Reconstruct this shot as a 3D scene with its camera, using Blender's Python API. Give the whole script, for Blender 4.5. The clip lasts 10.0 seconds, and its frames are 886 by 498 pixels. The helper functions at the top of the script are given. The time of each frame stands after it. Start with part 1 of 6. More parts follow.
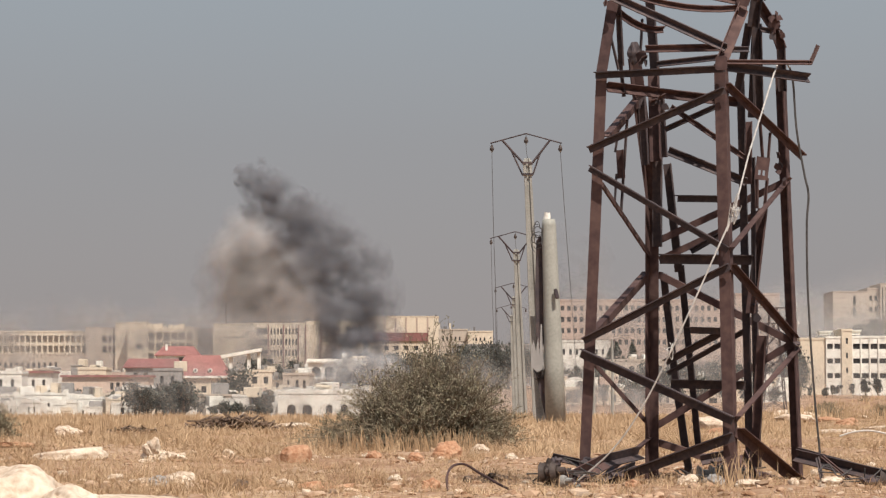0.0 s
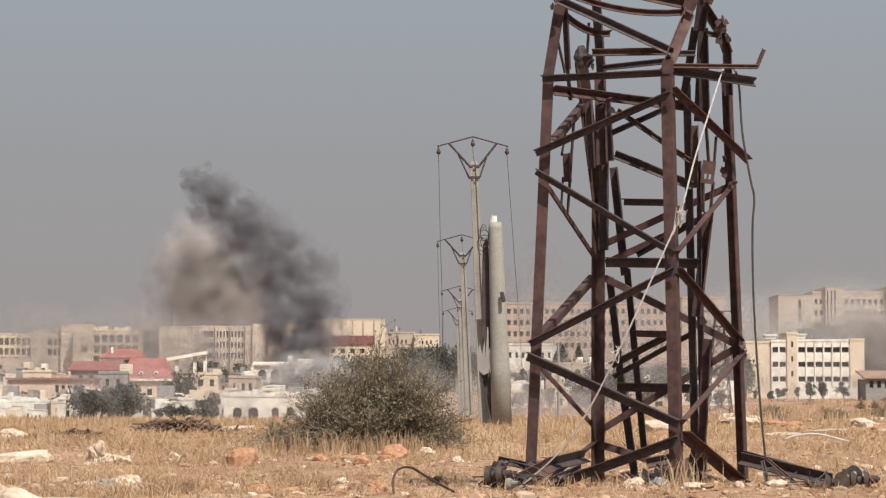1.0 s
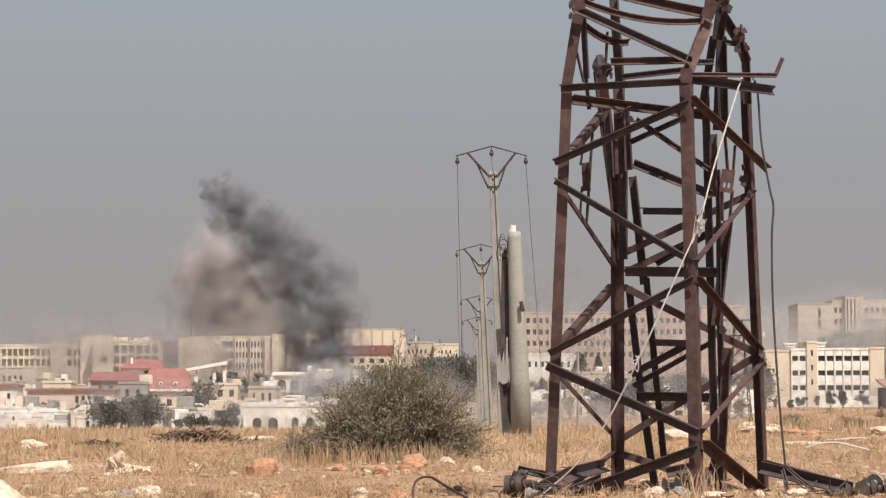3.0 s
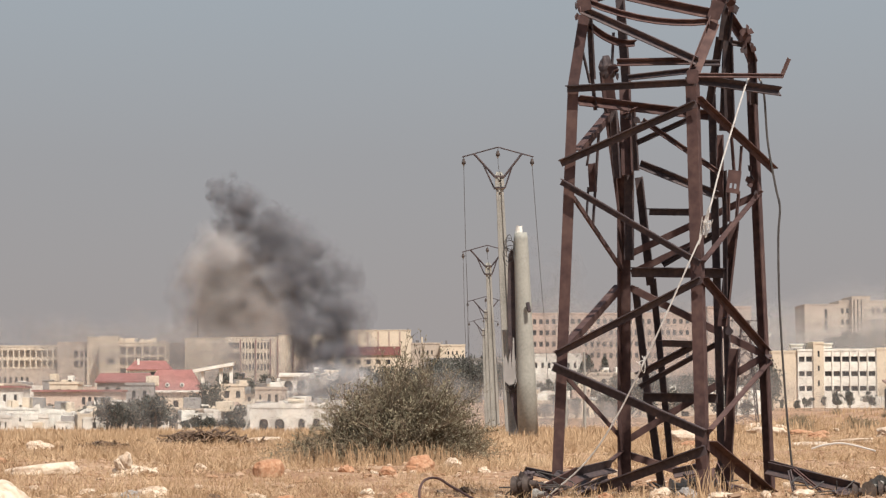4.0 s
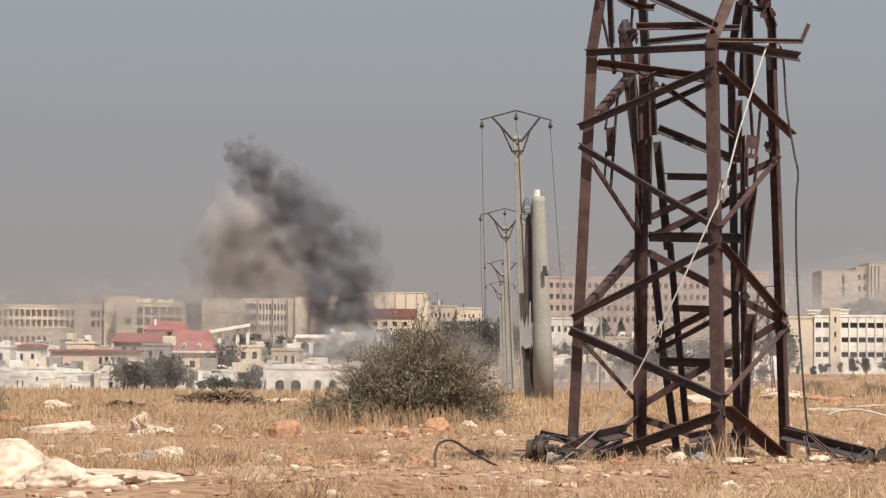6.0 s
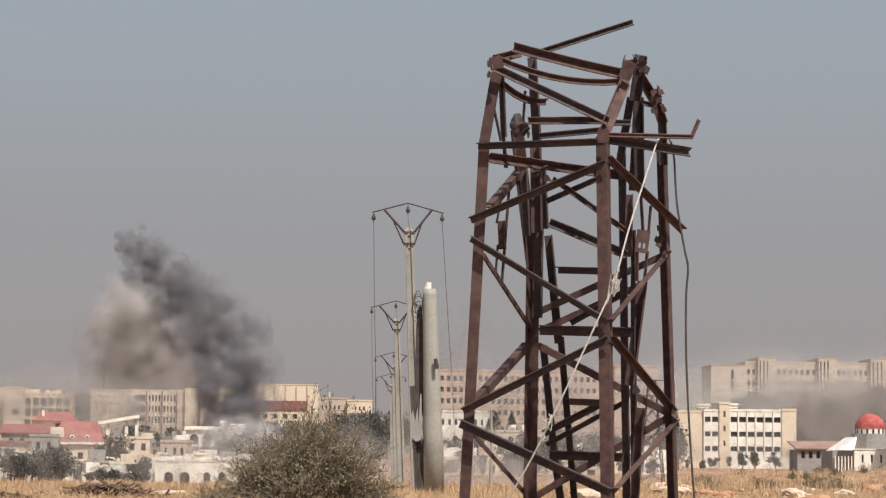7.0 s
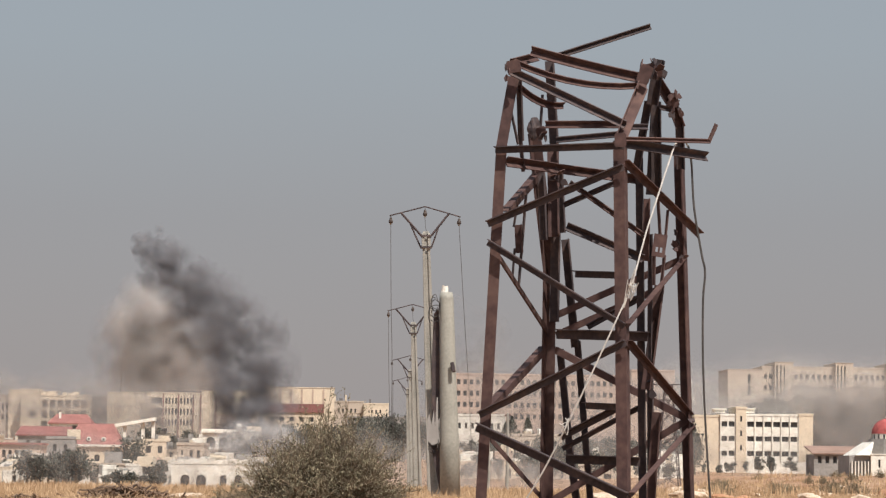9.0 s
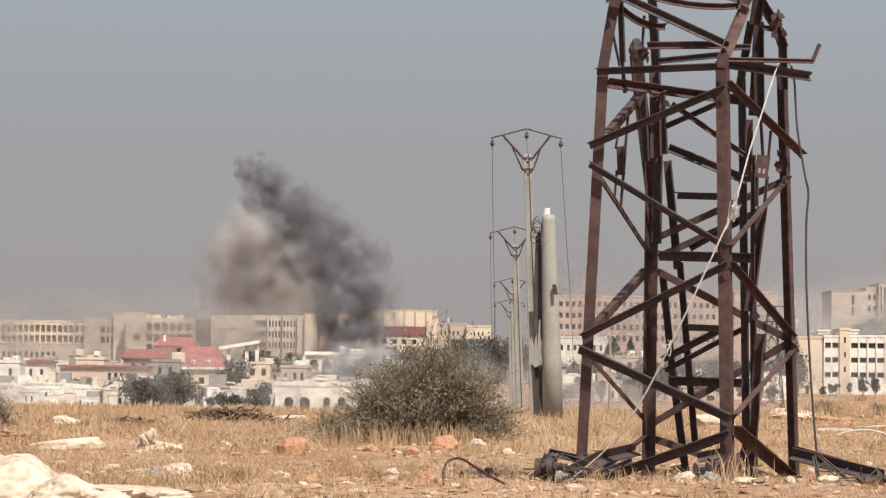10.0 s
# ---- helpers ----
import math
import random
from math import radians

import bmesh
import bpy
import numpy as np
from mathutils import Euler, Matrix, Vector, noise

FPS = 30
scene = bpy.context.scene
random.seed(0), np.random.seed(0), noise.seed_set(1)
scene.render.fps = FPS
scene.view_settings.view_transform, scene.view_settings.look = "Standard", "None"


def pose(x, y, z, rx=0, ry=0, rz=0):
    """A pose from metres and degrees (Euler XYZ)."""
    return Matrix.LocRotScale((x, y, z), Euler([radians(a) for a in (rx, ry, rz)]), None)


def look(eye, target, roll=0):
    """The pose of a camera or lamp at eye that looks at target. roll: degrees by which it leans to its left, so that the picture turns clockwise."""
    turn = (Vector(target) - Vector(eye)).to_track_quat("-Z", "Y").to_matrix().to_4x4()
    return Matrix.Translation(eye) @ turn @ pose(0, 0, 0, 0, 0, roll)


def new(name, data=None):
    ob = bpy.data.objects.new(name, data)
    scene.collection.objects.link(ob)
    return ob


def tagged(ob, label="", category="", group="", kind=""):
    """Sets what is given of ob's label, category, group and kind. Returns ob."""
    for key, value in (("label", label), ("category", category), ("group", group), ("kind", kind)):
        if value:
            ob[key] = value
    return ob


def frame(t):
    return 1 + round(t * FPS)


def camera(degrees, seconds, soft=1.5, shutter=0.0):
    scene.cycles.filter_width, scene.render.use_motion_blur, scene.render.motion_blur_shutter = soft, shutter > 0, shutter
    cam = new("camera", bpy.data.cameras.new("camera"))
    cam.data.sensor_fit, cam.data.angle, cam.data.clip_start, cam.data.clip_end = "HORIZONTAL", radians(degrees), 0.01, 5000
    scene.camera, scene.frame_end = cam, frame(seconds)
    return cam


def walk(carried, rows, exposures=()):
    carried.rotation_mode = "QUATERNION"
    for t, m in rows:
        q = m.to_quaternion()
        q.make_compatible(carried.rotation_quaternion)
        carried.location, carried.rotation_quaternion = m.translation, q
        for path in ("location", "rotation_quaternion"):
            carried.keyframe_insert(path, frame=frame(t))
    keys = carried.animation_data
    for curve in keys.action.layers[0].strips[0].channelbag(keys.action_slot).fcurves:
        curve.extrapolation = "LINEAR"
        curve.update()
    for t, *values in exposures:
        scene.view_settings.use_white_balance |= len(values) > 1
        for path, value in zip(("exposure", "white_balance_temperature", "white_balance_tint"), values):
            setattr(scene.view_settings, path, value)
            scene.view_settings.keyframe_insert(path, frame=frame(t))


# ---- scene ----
# A handheld long lens turns where it stands, low over a stony field, towards a wrecked lattice tower and a town.
EYE = 0.7
cam = camera(19.5, 10.0, soft=1.3)
# seconds, yaw, pitch, roll in degrees
ROWS = [
    (0.0, -0.001, 3.438, -0.003), (0.5, -0.629, 3.450, 0.075), (1.0, -1.191, 3.505, 0.033), (1.5, -1.381, 3.546, -0.020),
    (2.0, -0.825, 3.595, -0.074), (2.5, -0.730, 3.656, -0.091), (2.7, -0.740, 3.675, -0.100), (3.8, -0.816, 3.823, -0.148),
    (4.0, -0.624, 3.742, -0.157), (4.5, 0.046, 3.676, -0.176), (5.0, 0.268, 3.435, -0.003), (5.1, 0.314, 3.355, 0.011),
    (5.2, 0.380, 3.292, 0.025), (6.3, -0.600, 2.875, 0.475), (6.4, -0.757, 3.135, 0.507), (6.5, -0.979, 4.012, 0.540),
    (6.6, -0.991, 4.163, 0.546), (6.7, -1.232, 4.358, 0.552), (6.8, -1.561, 4.516, 0.558), (6.9, -2.506, 5.002, 0.563),
    (7.0, -2.644, 4.988, 0.569), (7.2, -3.100, 5.277, 0.690), (7.3, -3.338, 5.371, 0.750), (7.5, -3.687, 5.472, 0.871),
    (8.0, -3.598, 5.668, 0.629), (8.5, -2.713, 5.166, 0.747), (9.0, -2.266, 5.063, 0.777), (9.5, -1.332, 4.793, 0.715),
    (9.6, -0.758, 4.278, 0.710), (9.7, -0.343, 3.735, 0.703), (9.8, -0.300, 3.668, 0.697), (9.9, -0.239, 3.512, 0.690),
    (10.0, -0.019, 3.310, 0.685),
]
walk(cam, [(t, pose(0, 0, EYE, 0, 0, yaw) @ pose(0, 0, 0, 90 + pitch) @ pose(0, 0, 0, 0, 0, roll)) for t, yaw, pitch, roll in ROWS],
     exposures=[(0.0, 0.0), (2.5, 0.1), (4.5, 0.1), (6.5, 0.02), (7.5, 0.09), (8.5, 0.07), (9.5, 0.07), (10.0, 0.15)])

# ---- world, sun ----
SUN_UP, SUN_SIDE = 56.0, 28.0      # degrees above the horizon; degrees to the right of straight behind the eye
world = bpy.data.worlds.new("world")
scene.world = world
world.use_nodes = True
wn, wl = world.node_tree.nodes, world.node_tree.links
wn.clear()
sky = wn.new("ShaderNodeTexSky")
sky.sky_type, sky.sun_disc = "NISHITA", False
sky.sun_elevation, sky.sun_rotation = radians(SUN_UP), radians(180 - SUN_SIDE)
sky.air_density, sky.dust_density, sky.ozone_density = 1.0, 4.0, 1.0
tc, sep, ramp = wn.new("ShaderNodeTexCoord"), wn.new("ShaderNodeSeparateXYZ"), wn.new("ShaderNodeValToRGB")
wl.new(tc.outputs["Generated"], sep.inputs[0])
wl.new(sep.outputs["Z"], ramp.inputs[0])
# dusty air: brownish grey at the horizon, a cooler and lighter grey higher up
for k, (p, c) in enumerate(((0.0, (0.34, 0.312, 0.305)), (0.04, (0.338, 0.314, 0.312)), (0.10, (0.325, 0.325, 0.338)), (0.165, (0.343, 0.379, 0.411)), (0.5, (0.36, 0.46, 0.56)))):
    e = ramp.color_ramp.elements[k] if k < 2 else ramp.color_ramp.elements.new(p)
    e.position, e.color = p, (*c, 1)
skygain = wn.new("ShaderNodeVectorMath")
skygain.operation = "SCALE"
skygain.inputs["Scale"].default_value = 0.09
wl.new(sky.outputs[0], skygain.inputs[0])
fade = wn.new("ShaderNodeMapRange")
fade.inputs["From Min"].default_value, fade.inputs["From Max"].default_value = 0.1, 0.9
fade.inputs["To Min"].default_value, fade.inputs["To Max"].default_value = 0.06, 0.7
wl.new(sep.outputs["Z"], fade.inputs["Value"])
mixsky = wn.new("ShaderNodeMixRGB")
wl.new(fade.outputs[0], mixsky.inputs[0])
wl.new(ramp.outputs[0], mixsky.inputs[1])
wl.new(skygain.outputs[0], mixsky.inputs[2])
bg, wout = wn.new("ShaderNodeBackground"), wn.new("ShaderNodeOutputWorld")
wl.new(mixsky.outputs[0], bg.inputs[0])
wl.new(bg.outputs[0], wout.inputs[0])
bg.inputs[1].default_value = 1.0
sun = new("sun", bpy.data.lights.new("sun", "SUN"))
sun.data.energy, sun.data.angle, sun.data.color = 5.2, radians(0.8), (1.0, 0.935, 0.85)
sun.matrix_world = look((0, 0, 60), (0 - 60 / math.tan(radians(SUN_UP)) * math.sin(radians(SUN_SIDE)), 60 / math.tan(radians(SUN_UP)) * math.cos(radians(SUN_SIDE)), 0))
scene.cycles.transparent_max_bounces = 48


# ---- materials ----
def material(name, colors, scale, rough=0.85, bump=0.3, metal=0.0, fine=9.0, bump_size=0.02, patches=0.5, rand=0.0, isl=0.0, thresh=(0.35, 0.65)):
    """Colours blended by a coarse and a fine noise, in metres, with relief."""
    m = bpy.data.materials.new(name)
    m.use_nodes = True
    n, l = m.node_tree.nodes, m.node_tree.links
    b = n["Principled BSDF"]
    co = n.new("ShaderNodeTexCoord")
    big, small = n.new("ShaderNodeTexNoise"), n.new("ShaderNodeTexNoise")
    big.inputs["Scale"].default_value, small.inputs["Scale"].default_value = scale, scale * fine
    big.inputs["Detail"].default_value, small.inputs["Detail"].default_value = 4, 5
    r = n.new("ShaderNodeValToRGB")
    for k, c in enumerate(colors):
        p = thresh[0] + (thresh[1] - thresh[0]) * k / max(1, len(colors) - 1)
        e = r.color_ramp.elements[k] if k < 2 else r.color_ramp.elements.new(p)
        e.position, e.color = p, (*c, 1)
    add = n.new("ShaderNodeMix")
    add.data_type = "FLOAT"
    add.inputs[0].default_value = patches
    for t in (big, small):
        l.new(co.outputs["Object"], t.inputs["Vector"])
    l.new(big.outputs["Fac"], add.inputs[2])
    l.new(small.outputs["Fac"], add.inputs[3])
    l.new(add.outputs[0], r.inputs[0])
    src = r.outputs[0]
    if rand or isl:
        hs = n.new("ShaderNodeHueSaturation")
        mr = n.new("ShaderNodeMapRange")
        if rand:
            l.new(n.new("ShaderNodeObjectInfo").outputs["Random"], mr.inputs["Value"])
        else:
            l.new(n.new("ShaderNodeNewGeometry").outputs["Random Per Island"], mr.inputs["Value"])
        mr.inputs["To Min"].default_value, mr.inputs["To Max"].default_value = 1 - (rand or isl), 1 + (rand or isl)
        l.new(mr.outputs[0], hs.inputs["Value"])
        l.new(src, hs.inputs["Color"])
        src = hs.outputs[0]
    l.new(src, b.inputs["Base Color"])
    b.inputs["Roughness"].default_value, b.inputs["Metallic"].default_value = rough, metal
    b.inputs["Specular IOR Level"].default_value = 0.3
    if bump:
        bp = n.new("ShaderNodeBump")
        bp.inputs["Strength"].default_value, bp.inputs["Distance"].default_value = bump, bump_size
        l.new(small.outputs["Fac"], bp.inputs["Height"])
        l.new(bp.outputs[0], b.inputs["Normal"])
    return m


RUST = material("rusted_steel", ((0.05, 0.029, 0.027), (0.088, 0.05, 0.046), (0.13, 0.078, 0.066)), 1.3, 0.75, 0.25, 0.15, 11, 0.004, rand=0.1)
# dark steel; on the tower also the shaded tone of RUST, set as colour
RUST_DARK = material("dark_shaded_steel", ((0.046, 0.036, 0.04), (0.071, 0.055, 0.057), (0.114, 0.078, 0.071)), 3.0, 0.7, 0.3, 0.2, 9, 0.004, rand=0.15)
CONCRETE = material("weathered_concrete", ((0.21, 0.20, 0.18), (0.29, 0.275, 0.245), (0.36, 0.34, 0.31)), 1.2, 0.9, 0.3, 0, 14, 0.01)
PIPE = material("grey_green_painted_steel", ((0.25, 0.243, 0.212), (0.31, 0.30, 0.262), (0.355, 0.342, 0.302)), 0.9, 0.6, 0.15, 0, 12, 0.004)
PORCELAIN = material("dark_porcelain", ((0.03, 0.022, 0.02), (0.085, 0.062, 0.052)), 6, 0.65, 0.1, 0, 5, 0.002)
GLASS_OLD = material("dusty_glass_insulator", ((0.14, 0.13, 0.115), (0.36, 0.34, 0.31)), 20, 0.45, 0.1, 0, 5, 0.002)
CABLE_DARK = material("oxidised_cable", ((0.05, 0.045, 0.042), (0.11, 0.10, 0.095)), 20, 0.6, 0.2, 0.3, 4, 0.002)
CABLE_PALE = material("pale_cable", ((0.42, 0.39, 0.36), (0.62, 0.58, 0.54)), 14, 0.6, 0.3, 0.2, 4, 0.003)
GROUND = material("dry_stony_soil", ((0.17, 0.083, 0.045), (0.27, 0.15, 0.085), (0.36, 0.228, 0.142), (0.49, 0.365, 0.26)), 0.35, 0.95, 1.0, 0, 26, 0.06, 0.55)
STRAW = material("dry_straw", ((0.25, 0.156, 0.086), (0.39, 0.264, 0.155), (0.53, 0.388, 0.25)), 0.4, 0.8, 0, 0, 12, isl=0.3)
LIMESTONE = material("pale_limestone", ((0.36, 0.25, 0.175), (0.55, 0.435, 0.33), (0.70, 0.60, 0.48)), 2.0, 0.9, 0.5, 0, 9, 0.02)
REDSTONE = material("reddish_stone", ((0.27, 0.13, 0.07), (0.40, 0.21, 0.12), (0.48, 0.30, 0.19)), 3.0, 0.9, 0.5, 0, 9, 0.02)
PEBBLES = material("mixed_stones", ((0.25, 0.14, 0.08), (0.38, 0.255, 0.17), (0.54, 0.42, 0.32)), 0.8, 0.9, 0.3, 0, 9, 0.01, isl=0.35)
BARK = material("dry_twigs", ((0.12, 0.09, 0.062), (0.25, 0.195, 0.135)), 4, 0.9, 0.2, isl=0.3)
SHRUB = material("grey_green_shrub_leaves", ((0.13, 0.115, 0.073), (0.215, 0.188, 0.124), (0.305, 0.265, 0.18)), 2.0, 0.8, 0, 0, 8, isl=0.35)
LEAF = material("dark_town_foliage", ((0.05, 0.052, 0.045), (0.08, 0.08, 0.066), (0.12, 0.117, 0.095)), 0.4, 0.8, 0, 0, 6, isl=0.35)
SCRAP = material("charred_scrap", ((0.075, 0.05, 0.038), (0.165, 0.108, 0.075), (0.28, 0.19, 0.125)), 3, 0.9, 0.3, isl=0.3)


def plaster(name, c, spread=0.12, scale=0.25):
    return material(name, (tuple(v * (1 - 2.2 * spread) for v in c), tuple(v * (1 - 0.5 * spread) for v in c), tuple(min(0.85, v * (1 + spread)) for v in c)), scale, 0.92, 0.15, 0, 9, 0.03, 0.5)


CREAM = plaster("cream_plaster", (0.64, 0.54, 0.42), 0.07)
BEIGE = plaster("beige_render", (0.47, 0.395, 0.325), 0.08)
TAN = plaster("tan_stone_cladding", (0.46, 0.39, 0.33), 0.07)
PINKISH = plaster("pinkish_render", (0.47, 0.36, 0.30))
PINKCREAM = plaster("pink_cream_render", (0.60, 0.46, 0.37), 0.09)
WHITE = plaster("whitewashed_wall", (0.80, 0.75, 0.67), 0.17, 0.7)
GREY = plaster("grey_bare_concrete", (0.30, 0.28, 0.265))
DARKWALL = plaster("sooty_wall", (0.15, 0.14, 0.14))
ROOFRED = plaster("red_roof_tiles", (0.30, 0.135, 0.12), 0.15, 0.6)
MAROON = plaster("maroon_band", (0.24, 0.11, 0.10))
DOMERED = plaster("red_dome_paint", (0.42, 0.105, 0.10), 0.3, 0.9)
ROOFTAN = plaster("rusty_roof_sheet", (0.30, 0.20, 0.16))
BLUE = plaster("blue_painted_metal", (0.09, 0.11, 0.22))
PANE = material("dusty_window_pane", ((0.05, 0.05, 0.052), (0.09, 0.085, 0.085)), 0.5, 0.3, 0, rand=0.4)


def smoke_material(name, c, density, size):
    m = bpy.data.materials.new(name)
    m.use_nodes = True
    n, l = m.node_tree.nodes, m.node_tree.links
    n.remove(n["Principled BSDF"])
    at = n.new("ShaderNodeAttribute")
    at.attribute_name = "thickness"
    co, tx = n.new("ShaderNodeTexCoord"), n.new("ShaderNodeTexNoise")
    tx.inputs["Scale"].default_value, tx.inputs["Detail"].default_value = 1 / size, 5
    l.new(co.outputs["Object"], tx.inputs["Vector"])
    mr = n.new("ShaderNodeMapRange")
    mr.inputs["From Min"].default_value, mr.inputs["From Max"].default_value = 0.36, 0.66
    mr.inputs["To Min"].default_value, mr.inputs["To Max"].default_value = 0.25, 1.0
    l.new(tx.outputs["Fac"], mr.inputs["Value"])
    mu = n.new("ShaderNodeMath")
    mu.operation = "MULTIPLY"
    l.new(at.outputs["Fac"], mu.inputs[0])
    l.new(mr.outputs[0], mu.inputs[1])
    mu2 = n.new("ShaderNodeMath")
    mu2.operation = "MULTIPLY"
    mu2.inputs[1].default_value = density
    l.new(mu.outputs[0], mu2.inputs[0])
    tr, df, mx = n.new("ShaderNodeBsdfTransparent"), n.new("ShaderNodeBsdfDiffuse"), n.new("ShaderNodeMixShader")
    df.inputs["Color"].default_value = (*c, 1)
    l.new(mu2.outputs[0], mx.inputs[0])
    l.new(tr.outputs[0], mx.inputs[1])
    l.new(df.outputs[0], mx.inputs[2])
    l.new(mx.outputs[0], n["Material Output"].inputs[0])
    return m


# ---- small builders ----
def link(name, bm, mat, parent=None, label="", smooth=False):
    me = bpy.data.meshes.new(name)
    bmesh.ops.recalc_face_normals(bm, faces=bm.faces)
    bm.to_mesh(me)
    bm.free()
    me.materials.append(mat)
    if smooth:
        me.polygons.foreach_set("use_smooth", [True] * len(me.polygons))
    ob = new(name, me)
    if parent:
        ob.parent = parent
    if label:
        ob["label"] = label
    return ob


part = link


def empty(name, m, label, category, group="", kind=""):
    ob = new(name)
    ob.empty_display_size = 0.2
    ob.matrix_world = m
    return tagged(ob, label, category, group, kind)


def box(bm, x0, x1, y0, y1, z0, z1):
    v = [bm.verts.new((x, y, z)) for x in (x0, x1) for y in (y0, y1) for z in (z0, z1)]
    for f in ((0, 1, 3, 2), (4, 6, 7, 5), (0, 4, 5, 1), (2, 3, 7, 6), (0, 2, 6, 4), (1, 5, 7, 3)):
        bm.faces.new([v[i] for i in f])
    return v


def angle_bar(p, q, w=0.08, t=0.009, out=(0, -1, 0), flip=False, bend=0.0, proud=0.5):
    """Angle iron from p to q: one flange turned towards out, the other standing off across it."""
    p, q = Vector(p), Vector(q)
    ax = (q - p).normalized()
    u = Vector(out)
    u = (u - ax * u.dot(ax)).normalized()
    v = ax.cross(u).normalized() * (-1 if flip else 1)
    prof = ((0, 0), (w, 0), (w, t), (t, t), (t, w), (0, w))
    bm = bmesh.new()
    rings = []
    steps = 7 if bend else 1
    for s in range(steps + 1):
        k = s / steps
        c = p.lerp(q, k) + Vector((0, 0, -bend * 4 * k * (1 - k)))
        rings.append([bm.verts.new(c + u * (a - w * 0.3) + v * (b - w * (1 - proud))) for a, b in prof])
    for r0, r1 in zip(rings, rings[1:]):
        for i in range(6):
            bm.faces.new((r0[i], r0[(i + 1) % 6], r1[(i + 1) % 6], r1[i]))
    bm.faces.new(rings[0]), bm.faces.new(rings[-1])
    return bm


def tube(points, radius, seg=6, closed_ends=True):
    pts = [Vector(p) for p in points]
    bm = bmesh.new()
    rings = []
    for i, p in enumerate(pts):
        d = (pts[min(i + 1, len(pts) - 1)] - pts[max(i - 1, 0)]).normalized()
        a = d.orthogonal().normalized() if i == 0 else (rings_a - d * rings_a.dot(d)).normalized()
        rings_a = a
        b = d.cross(a)
        r = radius[i] if isinstance(radius, (list, tuple)) else radius
        rings.append([bm.verts.new(p + (a * math.cos(2 * math.pi * k / seg) + b * math.sin(2 * math.pi * k / seg)) * r) for k in range(seg)])
    for r0, r1 in zip(rings, rings[1:]):
        for k in range(seg):
            bm.faces.new((r0[k], r0[(k + 1) % seg], r1[(k + 1) % seg], r1[k]))
    if closed_ends:
        bm.faces.new(rings[0]), bm.faces.new(rings[-1])
    return bm


def curve_points(pts, n=8):
    """A smooth line through the points."""
    pts = [Vector(p) for p in pts]
    pts = [pts[0] * 2 - pts[1]] + pts + [pts[-1] * 2 - pts[-2]]
    res = []
    for a, b, c, d in zip(pts, pts[1:], pts[2:], pts[3:]):
        for k in range(n):
            t = k / n
            res.append(0.5 * (2 * b + (c - a) * t + (2 * a - 5 * b + 4 * c - d) * t * t + (3 * b - a - 3 * c + d) * t ** 3))
    return res + [pts[-2]]


def fast_mesh(name, verts, faces, mat):
    me = bpy.data.meshes.new(name)
    me.from_pydata(verts, [], faces)
    me.materials.append(mat)
    return new(name, me)


# ---- ground ----
def ground_z(x, y):
    """Field level: flat and lumpy near by, rising gently under the town."""
    far = -max(0.0, min(1.0, (y - 125) / 100))
    if y > 380:
        far += min(3.8, (y - 380) * 0.017)
    if y > 604:
        far += min(9.0, (y - 604) * 0.02)
    k = min(1.0, y / 40)
    n = noise.noise((x * 0.35, y * 0.22, 1.7)) * 0.06 + (noise.noise((x * 2.6, y * 1.7, 6.4)) * 0.022 + noise.noise((x * 5.5, y * 3.6, 2.4)) * 0.01 if 5 < y < 60 else 0.0) + noise.noise((x * 1.4, y * 0.9, 4.1)) * 0.028 + noise.noise((x * 0.06, y * 0.03, 8.3)) * 0.12 * k
    side = 0.0
    if y > 150 and x > 0.11 * y:      # sandy rise before the school
        side = min(1.7, (x / y - 0.11) * 26) * max(0.0, min(1.0, (y - 150) / 120)) * max(0.0, min(1.0, (560 - y) / 160))
    if side > 0 and y < 420:
        side += min(1.0, side) * (1.5 * noise.noise((x * 0.12, y * 0.05, 2.2)) + 0.45 * noise.noise((x * 0.5, y * 0.2, 5.2)))
    return far + n + side


def build_ground():
    ys = [-3000, -1000, -300, -120, -60, -30, -10, 0, 5, 9, 12] + [12 + 0.22 * i for i in range(1, 110)]
    while ys[-1] < 4400:
        ys.append(ys[-1] * 1.018 + 0.1)
    nx = 150
    verts, faces = [], []
    for y in ys:
        half = 40 + abs(y) * (0.42 if y < 1500 else 0.42 + (y - 1500) / 2500) if y > 60 else (9 + abs(y) * 0.52 if y > -40 else 30 + abs(y) * 1.1)
        for i in range(nx + 1):
            u = 2 * i / nx - 1
            x = half * (0.55 * u + 0.45 * u ** 3)
            verts.append((x, y, ground_z(x, y)))
    w = nx + 1
    for j in range(len(ys) - 1):
        for i in range(nx):
            faces.append((j * w + i, j * w + i + 1, (j + 1) * w + i + 1, (j + 1) * w + i))
    ob = fast_mesh("ground", verts, faces, GROUND)
    ob.data.polygons.foreach_set("use_smooth", [True] * len(faces))
    tagged(ob, "dry stony field of reddish soil with straw", "ground", kind="structure")


build_ground()


